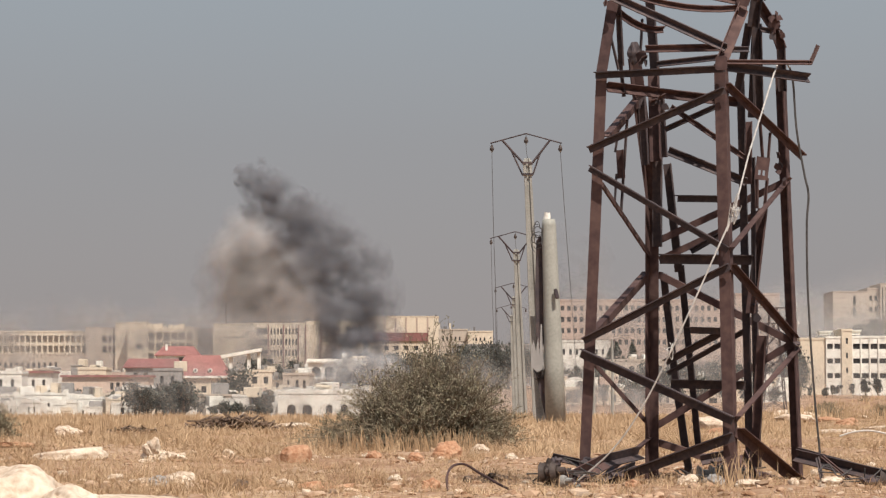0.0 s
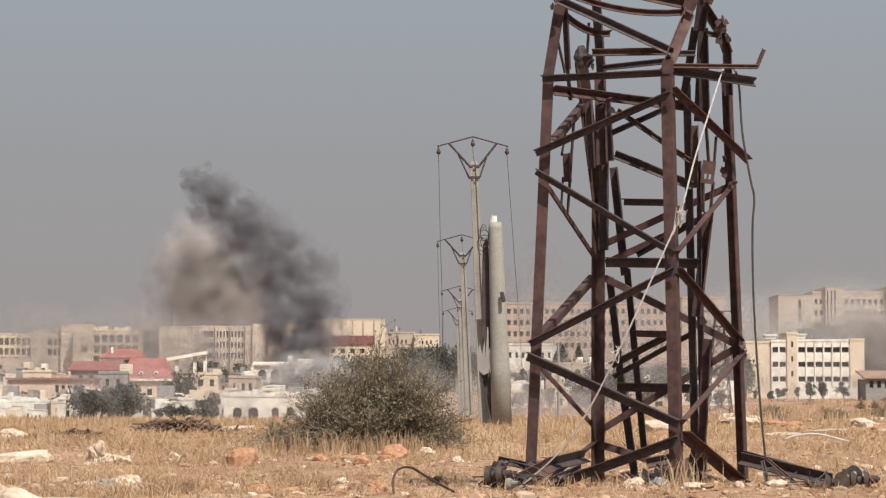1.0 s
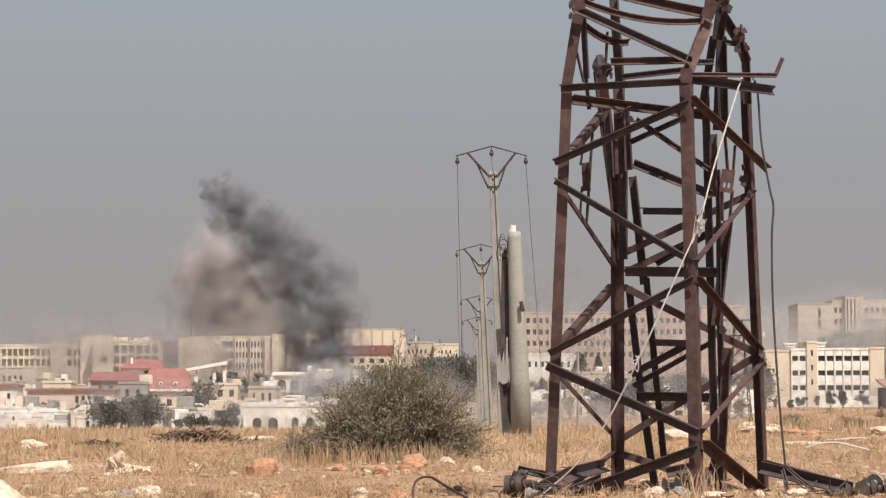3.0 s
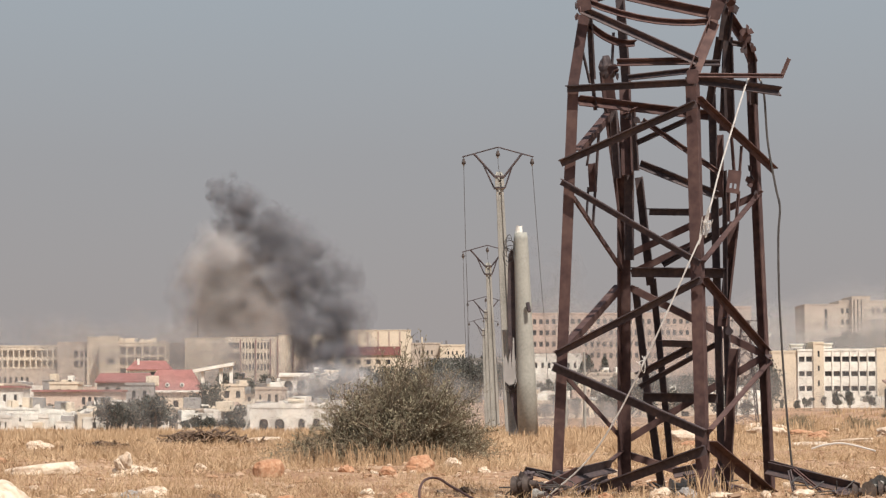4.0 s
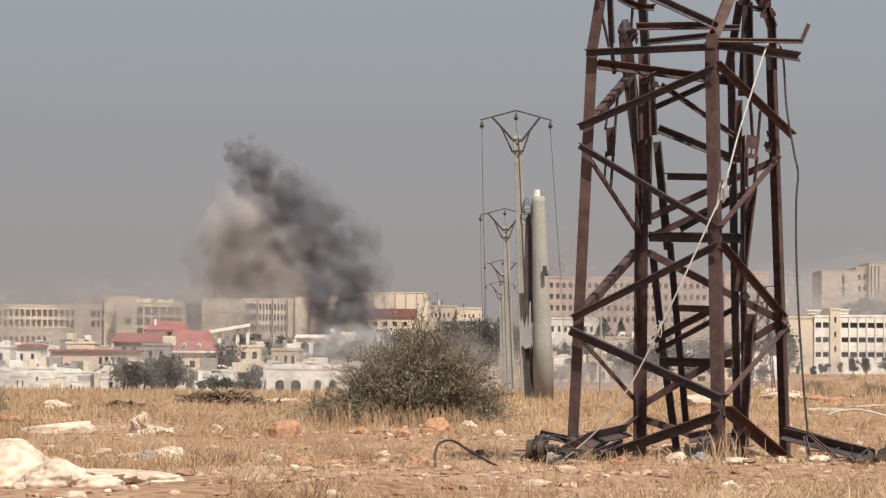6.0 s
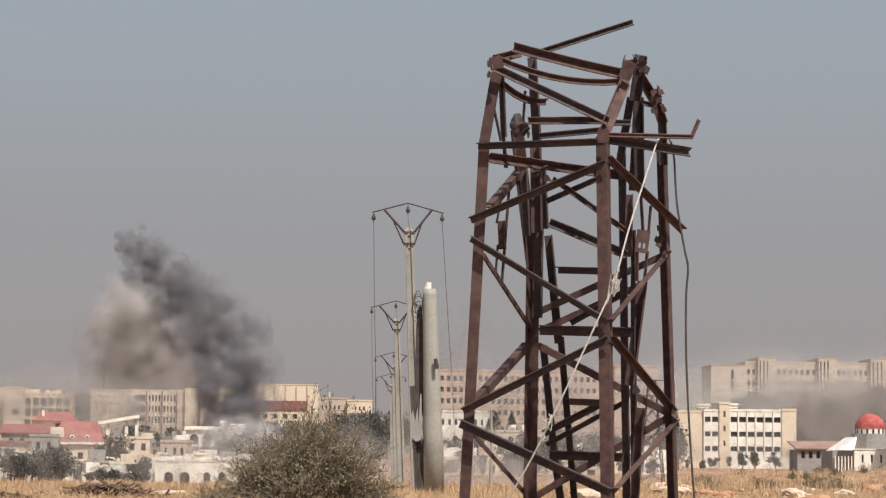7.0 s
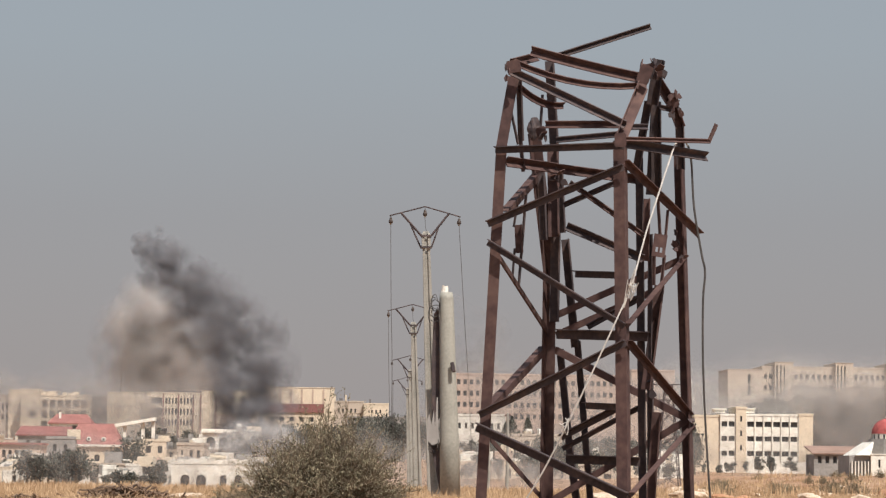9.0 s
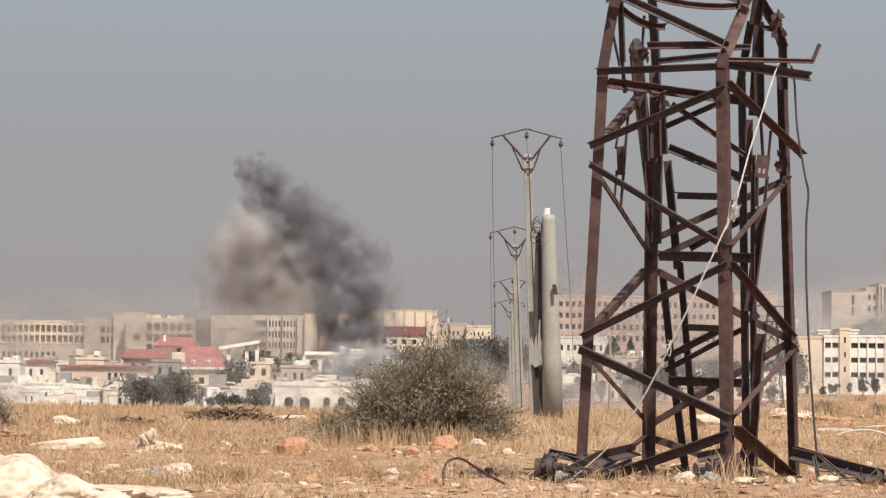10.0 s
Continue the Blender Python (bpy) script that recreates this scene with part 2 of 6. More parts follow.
# ---- lattice tower ----
def lattice_tower():
    tower = empty("lattice_tower", pose(2.413, 22.5, 0), "wrecked rusty lattice power tower, its top broken and bent over", "power tower")
    inv = tower.matrix_world.inverted()

    def bar(name, p, q, w=0.07, out=(-0.4, -0.91, 0), mat=RUST, flip=False, bend=0.0, label="", proud=0.5):
        return part(name, angle_bar(inv @ Vector(p), inv @ Vector(q), w, 0.009, out, flip, bend, proud), mat, tower, label)

    # corner legs: angle irons, their flanges turned to the neighbouring corners
    to_left, to_right = Vector((-0.92, 0.40, 0)), Vector((0.40, 0.92, 0))
    for line, d1, d2 in (
        (((1.155, 22.128, -0.057), (1.325, 22.14, 3.571), (1.429, 22.2, 4.19)), -to_left, to_right),
        (((2.439, 21.574, -0.123), (2.387, 21.701, 3.58)), to_left, to_right),
        (((3.191, 22.872, -0.093), (3.053, 22.819, 3.638)), -to_right, to_left),
        (((1.861, 23.422, -0.05), (1.87, 23.36, 2.586), (1.776, 23.3, 3.277), (1.709, 23.25, 3.814)), -to_left, -to_right),
    ):
        w, t = 0.096, 0.012
        prof = [d1 * a + d2 * c for a, c in ((0, 0), (w, 0), (w, t), (t, t), (t, w), (0, w))]
        bm = bmesh.new()
        rings = [[bm.verts.new(inv @ Vector(c) + p) for p in prof] for c in line]
        for r0, r1 in zip(rings, rings[1:]):
            for k in range(6):
                bm.faces.new((r0[k], r0[(k + 1) % 6], r1[(k + 1) % 6], r1[k]))
        bm.faces.new(rings[0]), bm.faces.new(rings[-1])
        part("leg", bm, RUST, tower)
    # zigzag bracing, face by face; RUST_DARK paints shade onto the front-left braces
    for p, q in (
        ((1.319, 22.11, 3.537), (2.385, 21.63, 3.533)), ((1.257, 22.101, 2.89), (2.38, 21.643, 3.352)), ((1.268, 22.099, 2.733), (2.399, 21.597, 1.997)),
        ((1.203, 22.077, 1.246), (2.401, 21.593, 1.859)), ((1.188, 22.076, 1.149), (2.428, 21.548, 0.573)), ((1.333, 22.06, 0.022), (2.421, 21.544, 0.441)),
    ):
        bar("brace", p, q, 0.078 if q[2] < 1 else 0.056, (0, 0, -1), RUST_DARK, True, proud=1.0)
    for p, q in (
        ((2.385, 21.695, 3.397), (3.186, 22.83, 2.895)), ((2.405, 21.647, 2.0), (3.053, 22.833, 2.69)), ((2.416, 21.643, 1.862), (3.11, 22.852, 1.275)),
        ((2.443, 21.599, 0.582), (3.119, 22.854, 1.175)), ((2.445, 21.595, 0.478), (3.163, 22.871, -0.013)),
    ):
        bar("brace", p, q, 0.082 if q[2] < 0.5 else 0.054, (0, 0, -1), RUST, True, proud=1.0)
    for p, q in (
        ((1.382, 22.167, 2.598), (1.887, 23.355, 2.046)), ((1.306, 22.148, 1.296), (1.873, 23.36, 1.882)), ((1.294, 22.145, 1.063), (1.847, 23.403, 0.547)), ((1.854, 23.408, 0.388), (1.34, 22.13, 0.068)),
        ((1.432, 22.172, 2.99), (1.802, 23.309, 3.468)),
    ):
        bar("brace", p, q, 0.046 if p[2] > 2.5 and q[2] < 2.5 or p[2] < 1.1 else 0.066, (0, 0, -1), RUST, proud=1.0)
    for p, q in (
        ((1.961, 23.35, 2.195), (3.053, 22.833, 2.69)), ((1.958, 23.356, 2.015), (2.842, 22.836, 2.418)), ((1.955, 23.36, 1.882), (3.086, 22.853, 1.265)),
        ((1.928, 23.404, 0.511), (3.086, 22.853, 1.245)), ((1.925, 23.409, 0.368), (2.982, 22.87, 0.027)),
    ):
        bar("brace", p, q, 0.062, (0, 0, -1), RUST, proud=1.0)
    # flat members between the faces
    for p, q, w in (
        ((1.92, 22.9, 2.005), (2.729, 22.6, 1.978), 0.085), ((2.006, 22.8, 0.894), (2.642, 22.6, 0.878), 0.08), ((2.074, 22.9, 2.539), (2.423, 22.4, 2.494), 0.06),
        ((2.178, 22.9, 1.366), (2.444, 22.3, 1.339), 0.06), ((1.974, 23.0, 1.077), (2.457, 22.6, 1.343), 0.052), ((1.994, 23.0, 0.976), (2.703, 22.8, 1.373), 0.045),
    ):
        bar("strut", p, q, w, (0, 0, -1), RUST_DARK, True)
    # inner members, buckled and hanging from above; RUST for sunlit ones, RUST_DARK for shaded
    for p, q, w, m, b in (
        ((1.832, 22.8, 4.43), (1.885, 22.8, 3.646), 0.085, RUST_DARK, 0.0), ((1.865, 22.75, 3.674), (1.871, 22.6, 2.836), 0.104, RUST, 0.0), ((1.782, 22.9, 4.137), (1.76, 22.9, 3.717), 0.025, RUST_DARK, 0.0),
        ((1.525, 22.3, 4.193), (1.555, 22.35, 3.642), 0.054, RUST_DARK, 0.0), ((1.549, 22.35, 3.662), (1.577, 22.35, 3.373), 0.034, RUST_DARK, 0.0), ((1.468, 22.35, 3.89), (1.53, 22.35, 3.611), 0.024, RUST_DARK, 0.0),
        ((1.562, 22.6, 3.197), (1.515, 22.6, 2.91), 0.02, RUST_DARK, 0.0), ((1.555, 22.6, 2.931), (1.568, 22.6, 2.681), 0.069, RUST, 0.0), ((1.527, 22.6, 2.72), (1.51, 22.6, 2.46), 0.02, RUST_DARK, 0.0),
        ((1.622, 22.6, 3.198), (1.566, 22.6, 2.396), 0.025, RUST_DARK, 0.0), ((2.05, 23.5, 2.892), (2.152, 23.5, 1.902), 0.077, RUST_DARK, 0.0), ((2.17, 23.5, 1.961), (2.325, 23.55, 0.316), 0.062, RUST_DARK, 0),
        ((2.015, 23.55, 1.884), (2.115, 23.55, 0.956), 0.067, RUST_DARK, 0), ((2.105, 23.5, 1.007), (2.245, 23.5, -0.007), 0.072, RUST_DARK, 0), ((2.628, 22.65, 3.549), (2.704, 22.8, 0.144), 0.07, RUST_DARK, 0.0),
        ((2.748, 22.5, 3.986), (2.714, 22.55, 3.212), 0.074, RUST_DARK, 0.0), ((2.727, 22.6, 2.866), (2.729, 22.6, 1.742), 0.045, RUST_DARK, 0.0), ((2.683, 22.5, 3.171), (2.677, 22.5, 2.621), 0.059, RUST, 0.0),
        ((2.81, 22.6, 2.416), (2.696, 22.6, 1.493), 0.089, RUST, 0.0), ((2.792, 22.6, 1.296), (2.732, 22.7, 0.137), 0.084, RUST, 0.0), ((2.741, 22.7, 1.746), (2.773, 22.75, 0.146), 0.06, RUST_DARK, 0.0),
        ((2.765, 22.4, 3.196), (2.788, 22.4, 2.843), 0.029, RUST, 0.0), ((2.856, 22.4, 3.063), (2.837, 22.4, 2.834), 0.025, RUST, 0.0), ((2.739, 22.4, 2.663), (2.736, 22.4, 2.4), 0.029, RUST, 0.0),
        ((2.828, 22.4, 2.665), (2.8, 22.4, 2.387), 0.029, RUST, 0.0),
        # dark angles added where the rear leg lies in shade
        ((1.958, 23.1, 3.5), (1.989, 23.1, 2.915), 0.066, RUST_DARK, 0), ((1.94, 23.25, 2.965), (1.937, 23.3, 2.119), 0.092, RUST_DARK, 0), ((1.797, 23.2, 3.473), (1.829, 23.2, 2.855), 0.071, RUST_DARK, 0),
    ):
        bar("hanging_member", p, q, w, (-0.2, -1, 0.1), m)
    # broken crown; its shaded members get the darker RUST_DARK colour
    for p, q, w, m, b in (
        ((2.362, 21.7, 3.592), (2.571, 21.9, 4.083), 0.11, RUST, 0.0), ((2.552, 21.9, 4.019), (2.606, 22.0, 4.296), 0.096, RUST, 0.0), ((2.731, 22.1, 4.345), (2.686, 22.2, 3.961), 0.102, RUST_DARK, 0.0),
        ((2.664, 22.3, 4.005), (2.586, 22.5, 3.43), 0.069, RUST_DARK, 0.0), ((2.734, 22.35, 4.014), (2.763, 22.5, 3.257), 0.083, RUST_DARK, 0.0), ((2.742, 22.3, 4.177), (2.897, 22.45, 3.982), 0.074, RUST, 0.0),
        ((2.887, 22.45, 4.022), (2.97, 22.5, 3.809), 0.074, RUST, 0.0), ((2.964, 22.5, 3.864), (2.99, 22.6, 3.449), 0.069, RUST_DARK, 0.0), ((2.768, 22.3, 3.953), (2.901, 22.4, 3.944), 0.039, RUST_DARK, 0.0),
        ((1.627, 22.3, 4.425), (2.602, 22.0, 4.148), 0.073, RUST, 0.01), ((1.463, 22.2, 4.315), (2.553, 22.0, 4.093), 0.048, RUST, 0.077), ((1.437, 22.1, 4.215), (2.395, 21.7, 3.704), 0.062, RUST_DARK, 0.0),
        ((1.526, 22.3, 4.103), (1.941, 22.5, 3.98), 0.054, RUST, 0.054), ((1.881, 22.6, 4.434), (2.72, 22.6, 4.721), 0.045, RUST_DARK, 0.0), ((1.445, 22.15, 4.287), (1.707, 22.5, 4.409), 0.064, RUST, 0.0),
        ((1.739, 22.0, 3.737), (2.358, 21.8, 3.722), 0.053, RUST, 0.0), ((2.397, 21.8, 3.703), (2.636, 22.1, 3.748), 0.043, RUST_DARK, 0.0), ((2.386, 21.7, 3.587), (3.207, 22.3, 3.661), 0.034, RUST, 0.0),
        ((3.198, 22.3, 3.656), (3.267, 22.3, 3.817), 0.039, RUST, 0.0), ((2.392, 21.75, 3.555), (3.203, 22.4, 3.534), 0.068, RUST_DARK, 0.0), ((1.838, 22.0, 3.606), (2.338, 21.7, 3.625), 0.043, RUST_DARK, 0.0),
        ((1.423, 22.2, 3.432), (1.89, 22.6, 3.429), 0.074, RUST, 0.0), ((1.89, 22.6, 3.429), (2.813, 22.75, 3.342), 0.07, RUST, 0.0), ((2.007, 22.6, 3.31), (2.658, 22.4, 2.821), 0.039, RUST, 0.0),
        ((1.967, 22.7, 3.119), (2.397, 22.5, 3.301), 0.04, RUST_DARK, 0.0), ((1.98, 22.6, 2.918), (2.652, 22.5, 2.631), 0.064, RUST_DARK, 0.0), ((2.207, 22.9, 2.049), (2.649, 22.8, 2.302), 0.045, RUST_DARK, 0.0),
    ):
        bar("bent_member", p, q, w * 0.9, (0.1, -0.8, 0.5), m, bend=b)
    # plate with two slots, hanging between strips
    c = inv @ Vector((2.781, 22.38, 2.747))
    bm = bmesh.new()
    for x0, x1, z0, z1 in ((-0.058, -0.03, -0.1, 0.1), (0.03, 0.058, -0.1, 0.1), (-0.03, 0.03, -0.015, 0.1), (-0.03, 0.03, -0.1, -0.06), (-0.008, 0.008, -0.06, -0.015)):
        box(bm, x0, x1, -0.006, 0.006, z0, z1)
    bmesh.ops.transform(bm, matrix=Matrix.Translation(c) @ Matrix.Rotation(radians(8), 4, "Y"), verts=bm.verts)
    part("slotted_plate", bm, RUST, tower)
    # crumpled head of the rear corner
    bm = bmesh.new()
    bmesh.ops.create_icosphere(bm, subdivisions=3, radius=1)
    for v in bm.verts:
        k = 1 + 0.35 * noise.noise(v.co * 1.6 + Vector((3, 1, 7)))
        v.co = inv @ Vector((1.714, 22.9, 3.829)) + Vector((v.co.x * 0.062 * k, v.co.y * 0.05 * k, v.co.z * 0.1 * k))
    part("crumpled_head", bm, RUST_DARK, tower)
    # gusset plates
    for c, w, h, tilt in (((2.579, 21.85, 4.173), 0.11, 0.16, 20), ((1.46, 22.0, 4.244), 0.12, 0.11, -10), ((2.341, 21.55, 3.562), 0.10, 0.12, 0), ((1.736, 22.4, 3.737), 0.09, 0.08, -20), ((2.894, 22.35, 4.027), 0.07, 0.13, -25)):
        bm = bmesh.new()
        box(bm, -w / 2, w / 2, -0.006, 0.006, -h / 2, h / 2)
        bmesh.ops.bevel(bm, geom=[e for e in bm.edges if abs(e.verts[0].co.y - e.verts[1].co.y) > 0.01], offset=0.014, segments=1, affect="EDGES")
        bmesh.ops.transform(bm, matrix=inv @ pose(*c, 0, tilt, -14), verts=bm.verts)
        part("gusset_plate", bm, RUST, tower)
    # ragged flaps of torn steel
    rnd = random.Random(17)
    for c, n, s in (((2.709, 22.0, 4.234), 9, 0.05), ((2.887, 22.3, 4.02), 7, 0.045), ((2.966, 22.4, 3.9), 4, 0.035), ((2.971, 22.7, 2.804), 4, 0.04), ((3.038, 22.7, 2.679), 3, 0.03), ((1.426, 22.0, 4.223), 4, 0.035), ((3.137, 22.8, 1.214), 4, 0.04), ((1.866, 22.3, 3.333), 6, 0.05), ((1.757, 22.35, 3.705), 3, 0.04), ((2.755, 22.6, 1.566), 2, 0.06)):
        for _ in range(n):
            bm = bmesh.new()
            o = inv @ Vector(c) + Vector((rnd.gauss(0, s * 0.6), rnd.gauss(0, 0.03), rnd.gauss(0, s)))
            q = Euler((rnd.gauss(0, 0.6), rnd.uniform(0, 6.28), rnd.gauss(0, 0.7))).to_matrix()
            outline = [Vector((math.cos(a) * s * rnd.uniform(0.35, 1.2), 0, math.sin(a) * s * rnd.uniform(0.35, 1.2))) for a in (0.2, 1.3, 2.6, 3.9, 5.1)]
            f = [bm.verts.new(o + q @ (p + Vector((0, -0.004, 0)))) for p in outline]
            g = [bm.verts.new(o + q @ (p + Vector((0, 0.004, 0)))) for p in outline]
            bm.faces.new(f), bm.faces.new(g)
            for k in range(5):
                bm.faces.new((f[k], f[(k + 1) % 5], g[(k + 1) % 5], g[k]))
            part("torn_flap", bm, rnd.choice((RUST, RUST_DARK)), tower)
    # footings
    for c in ((1.211, 22.129, 0.01), (2.414, 21.578, -0.02), (3.133, 22.87, -0.003), (1.888, 23.42, 0.021)):
        bm = bmesh.new()
        box(bm, c[0] - 0.16, c[0] + 0.16, c[1] - 0.16, c[1] + 0.16, -0.2, 0.02)
        bmesh.ops.bevel(bm, geom=list(bm.edges), offset=0.03, segments=1, affect="EDGES")
        bmesh.ops.transform(bm, matrix=inv, verts=bm.verts)
        part("footing", bm, CONCRETE, tower, "crumbling concrete footing")
    return tower


lattice_tower()


# ---- town ----
def facade(bm, xs, zs, holes, y, t):
    """A wall front in cells, with openings of depth t."""
    for i in range(len(xs) - 1):
        for j in range(len(zs) - 1):
            a, b, c, d = xs[i], xs[i + 1], zs[j], zs[j + 1]
            if (i, j) not in holes:
                bm.faces.new([bm.verts.new(p) for p in ((a, y, c), (b, y, c), (b, y, d), (a, y, d))])
            else:
                for q in (((a, y, c), (b, y, c), (b, y + t, c), (a, y + t, c)), ((a, y, d), (b, y, d), (b, y + t, d), (a, y + t, d)),
                          ((a, y, c), (a, y, d), (a, y + t, d), (a, y + t, c)), ((b, y, c), (b, y, d), (b, y + t, d), (b, y + t, c))):
                    bm.faces.new([bm.verts.new(p) for p in q])
    bmesh.ops.remove_doubles(bm, verts=bm.verts, dist=0.001)


def block(parent, x0, x1, y0, y1, z0, z1, mat, cols=(), rows=(), reveal=0.35, name="wall", glass=PANE, fins=None, parapet=0.5, sill=True):
    """One box of a building. cols: (x0, x1) of openings; rows: (z0, z1). Openings go through the front wall to panes behind it."""
    xs, zs, holes = [x0], [z0], set()
    for a, b in cols:
        xs += [a, b]
    for a, b in rows:
        zs += [a, b]
    xs, zs = xs + [x1], zs + [z1]
    for i in range(len(cols)):
        for j in range(len(rows)):
            holes.add((2 * i + 1, 2 * j + 1))
    bm = bmesh.new()
    facade(bm, xs, zs, holes, y0, reveal)
    for q in (((x0, y0, z0), (x0, y1, z0), (x0, y1, z1), (x0, y0, z1)), ((x1, y0, z0), (x1, y1, z0), (x1, y1, z1), (x1, y0, z1)),
              ((x0, y1, z0), (x1, y1, z0), (x1, y1, z1), (x0, y1, z1)), ((x0, y0, z1 - 0.02), (x1, y0, z1 - 0.02), (x1, y1, z1 - 0.02), (x0, y1, z1 - 0.02))):
        bm.faces.new([bm.verts.new(p) for p in q])
    part(name, bm, mat, parent)
    if parapet:
        bm = bmesh.new()
        e = 0.12
        box(bm, x0 - e, x1 + e, y0 - e, y0 + 0.25, z1, z1 + parapet)
        box(bm, x0 - e, x0 + 0.25, y0 + 0.25, y1 + e, z1, z1 + parapet)
        box(bm, x1 - 0.25, x1 + e, y0 + 0.25, y1 + e, z1, z1 + parapet)
        part("parapet", bm, mat, parent)
    share = {}
    for a, b in cols:
        for c, d in rows:
            key = (round(b - a, 2), round(d - c, 2))
            if key not in share:
                w, h = b - a, d - c
                me = bpy.data.meshes.new("window")
                bm = bmesh.new()
                box(bm, 0, w, 0, 0.05, 0, h)
                bm.to_mesh(me)
                bm.free()
                me.materials.append(glass)
                fr = bmesh.new()
                s = 0.07
                for g in ((0, s, 0, h), (w - s, w, 0, h), (s, w - s, 0, s), (s, w - s, h - s, h), (w / 2 - s / 2, w / 2 + s / 2, s, h - s)):
                    box(fr, g[0], g[1], -0.06, -0.005, g[2], g[3])
                mf = bpy.data.meshes.new("window_frame")
                fr.to_mesh(mf)
                fr.free()
                mf.materials.append(DARKWALL)
                share[key] = (me, mf)
            o = new("window", share[key][0])
            o.parent, o.location = parent, (a, y0 + reveal - 0.02, c)
            if b - a > 1.0:
                f = new("window_frame", share[key][1])
                f.parent = o


def arches(parent, cols, z_top, high, y, t, mat):
    """Rounds the heads of openings: two curved corner fillets in each."""
    for a, b in cols:
        bm = bmesh.new()
        c, r = (a + b) / 2, (b - a) / 2
        rise = min(high, r)
        for sx in (-1, 1):
            corner = [(c + sx * r, z_top + 0.02)] + [(c + sx * r * math.cos(k * math.pi / 12), z_top - rise + rise * math.sin(k * math.pi / 12)) for k in range(7)]
            f = [bm.verts.new((x, y, z)) for x, z in corner]
            g = [bm.verts.new((x, y + t, z)) for x, z in corner]
            bm.faces.new(f), bm.faces.new(g)
            for k in range(len(corner)):
                m = (k + 1) % len(corner)
                bm.faces.new((f[k], f[m], g[m], g[k]))
        part("arch", bm, mat, parent)


def spread(a, b, n, fill=0.6):
    """n equal openings between a and b."""
    s = (b - a) / n
    return [(a + s * (i + 0.5 - fill / 2), a + s * (i + 0.5 + fill / 2)) for i in range(n)]


def levels(top, n, storey, high):
    """n rows of openings below top, lowest first."""
    return [(top - storey * i - high, top - storey * i) for i in reversed(range(n))]


def site(name, x, y, label, category="building", turn=0.0, group=""):
    return empty(name, pose(x, y, 0, 0, 0, turn), label, category, group)


def broken_edge(half, z, high, rnd):
    """A parapet wall of uneven, crumbled height."""
    bm = bmesh.new()
    n = max(4, int(half * 2 / 0.45))
    row, level = [], rnd.uniform(0.3, 1) * high
    for i in range(n + 1):
        if rnd.random() < 0.3:
            level = rnd.uniform(0.05, 1) * high
        x = -half - 0.05 + (2 * half + 0.1) * i / n
        t = z + 0.03 + max(0.02, level + rnd.gauss(0, 0.1) * high)
        row.append([bm.verts.new(p) for p in ((x, -0.06, z - 0.04), (x, -0.06, t), (x, 0.34, t), (x, 0.34, z - 0.04))])
    for p, q in zip(row, row[1:]):
        for k in range(3):
            bm.faces.new((p[k], q[k], q[k + 1], p[k + 1]))
    bm.faces.new(row[0]), bm.faces.new(row[-1])
    return bm


def simple_house(x0, x1, top, y, mat, label, cols=0, nrows=1, storey=3.2, win=1.5, deep=9.0, turn=0.0, roofbits=True, name="house", fill=0.42, drop=0.9, rim=0.5):
    """A flat-roofed house with openings in front and a stair head or tank on the roof."""
    mid = (x0 + x1) / 2
    g = ground_z(mid, y) - 0.6
    h = site(name, mid, y, label, "house", turn, "flat-roofed town houses")
    half = (x1 - x0) / 2
    c = spread(-half + 0.5, half - 0.5, cols, fill) if cols else ()
    r = levels(top - drop, nrows, storey, win) if cols else ()
    rnd = random.Random(int(abs(x0) * 10 + y))
    wide = (half - 0.5) / max(1, cols)
    c = [(m - w, m + w) for m, w in (((p + q) / 2 + rnd.uniform(-0.3, 0.3) * wide, (q - p) / 2 * rnd.uniform(0.55, 1.15)) for p, q in c)]
    block(h, -half, half, 0, deep, g, top, mat, c, r, 0.3, parapet=max(rim, 0))
    if rim < 0:
        part("broken_parapet", broken_edge(half, top, -rim, rnd), mat, h, "broken uneven parapet")
    if cols and rnd.random() < 0.4:
        arches(h, c, r[-1][1], min(0.7, win * 0.5), 0.01, 0.25, mat)
    if roofbits:
        for _ in range(rnd.randint(1, 3)):
            bx, w, t = rnd.uniform(-half * 0.8, half * 0.5), rnd.uniform(0.8, 2.4), rnd.uniform(0.6, 1.8)
            bm = bmesh.new()
            box(bm, bx, bx + w, 2.0, 4.5, top - 0.05, top + t)
            bmesh.ops.bevel(bm, geom=list(bm.edges), offset=0.06, segments=1, affect="EDGES")
            part("roof_box", bm, rnd.choice((WHITE, GREY, CREAM)), h)
    return h


def hip_roof(parent, x0, x1, y0, y1, z0, z1, mat, ridge=0.4, over=0.5):
    bm = bmesh.new()
    x0, x1, y0, y1 = x0 - over, x1 + over, y0 - over, y1 + over
    c, hl, ym = (x0 + x1) / 2, (x1 - x0) / 2 * ridge, (y0 + y1) / 2
    lo = [bm.verts.new(p) for p in ((x0, y0, z0), (x1, y0, z0), (x1, y1, z0), (x0, y1, z0))]
    up = [bm.verts.new(p) for p in ((x0, y0, z0 + 0.25), (x1, y0, z0 + 0.25), (x1, y1, z0 + 0.25), (x0, y1, z0 + 0.25))]
    r0, r1 = bm.verts.new((c - hl, ym, z1)), bm.verts.new((c + hl, ym, z1))
    bm.faces.new(lo)
    for i in range(4):
        bm.faces.new((lo[i], lo[(i + 1) % 4], up[(i + 1) % 4], up[i]))
    bm.faces.new((up[0], up[1], r1, r0)), bm.faces.new((up[2], up[3], r0, r1)), bm.faces.new((up[1], up[2], r1)), bm.faces.new((up[3], up[0], r0))
    part("roof", bm, mat, parent, "red tiled hip roof")


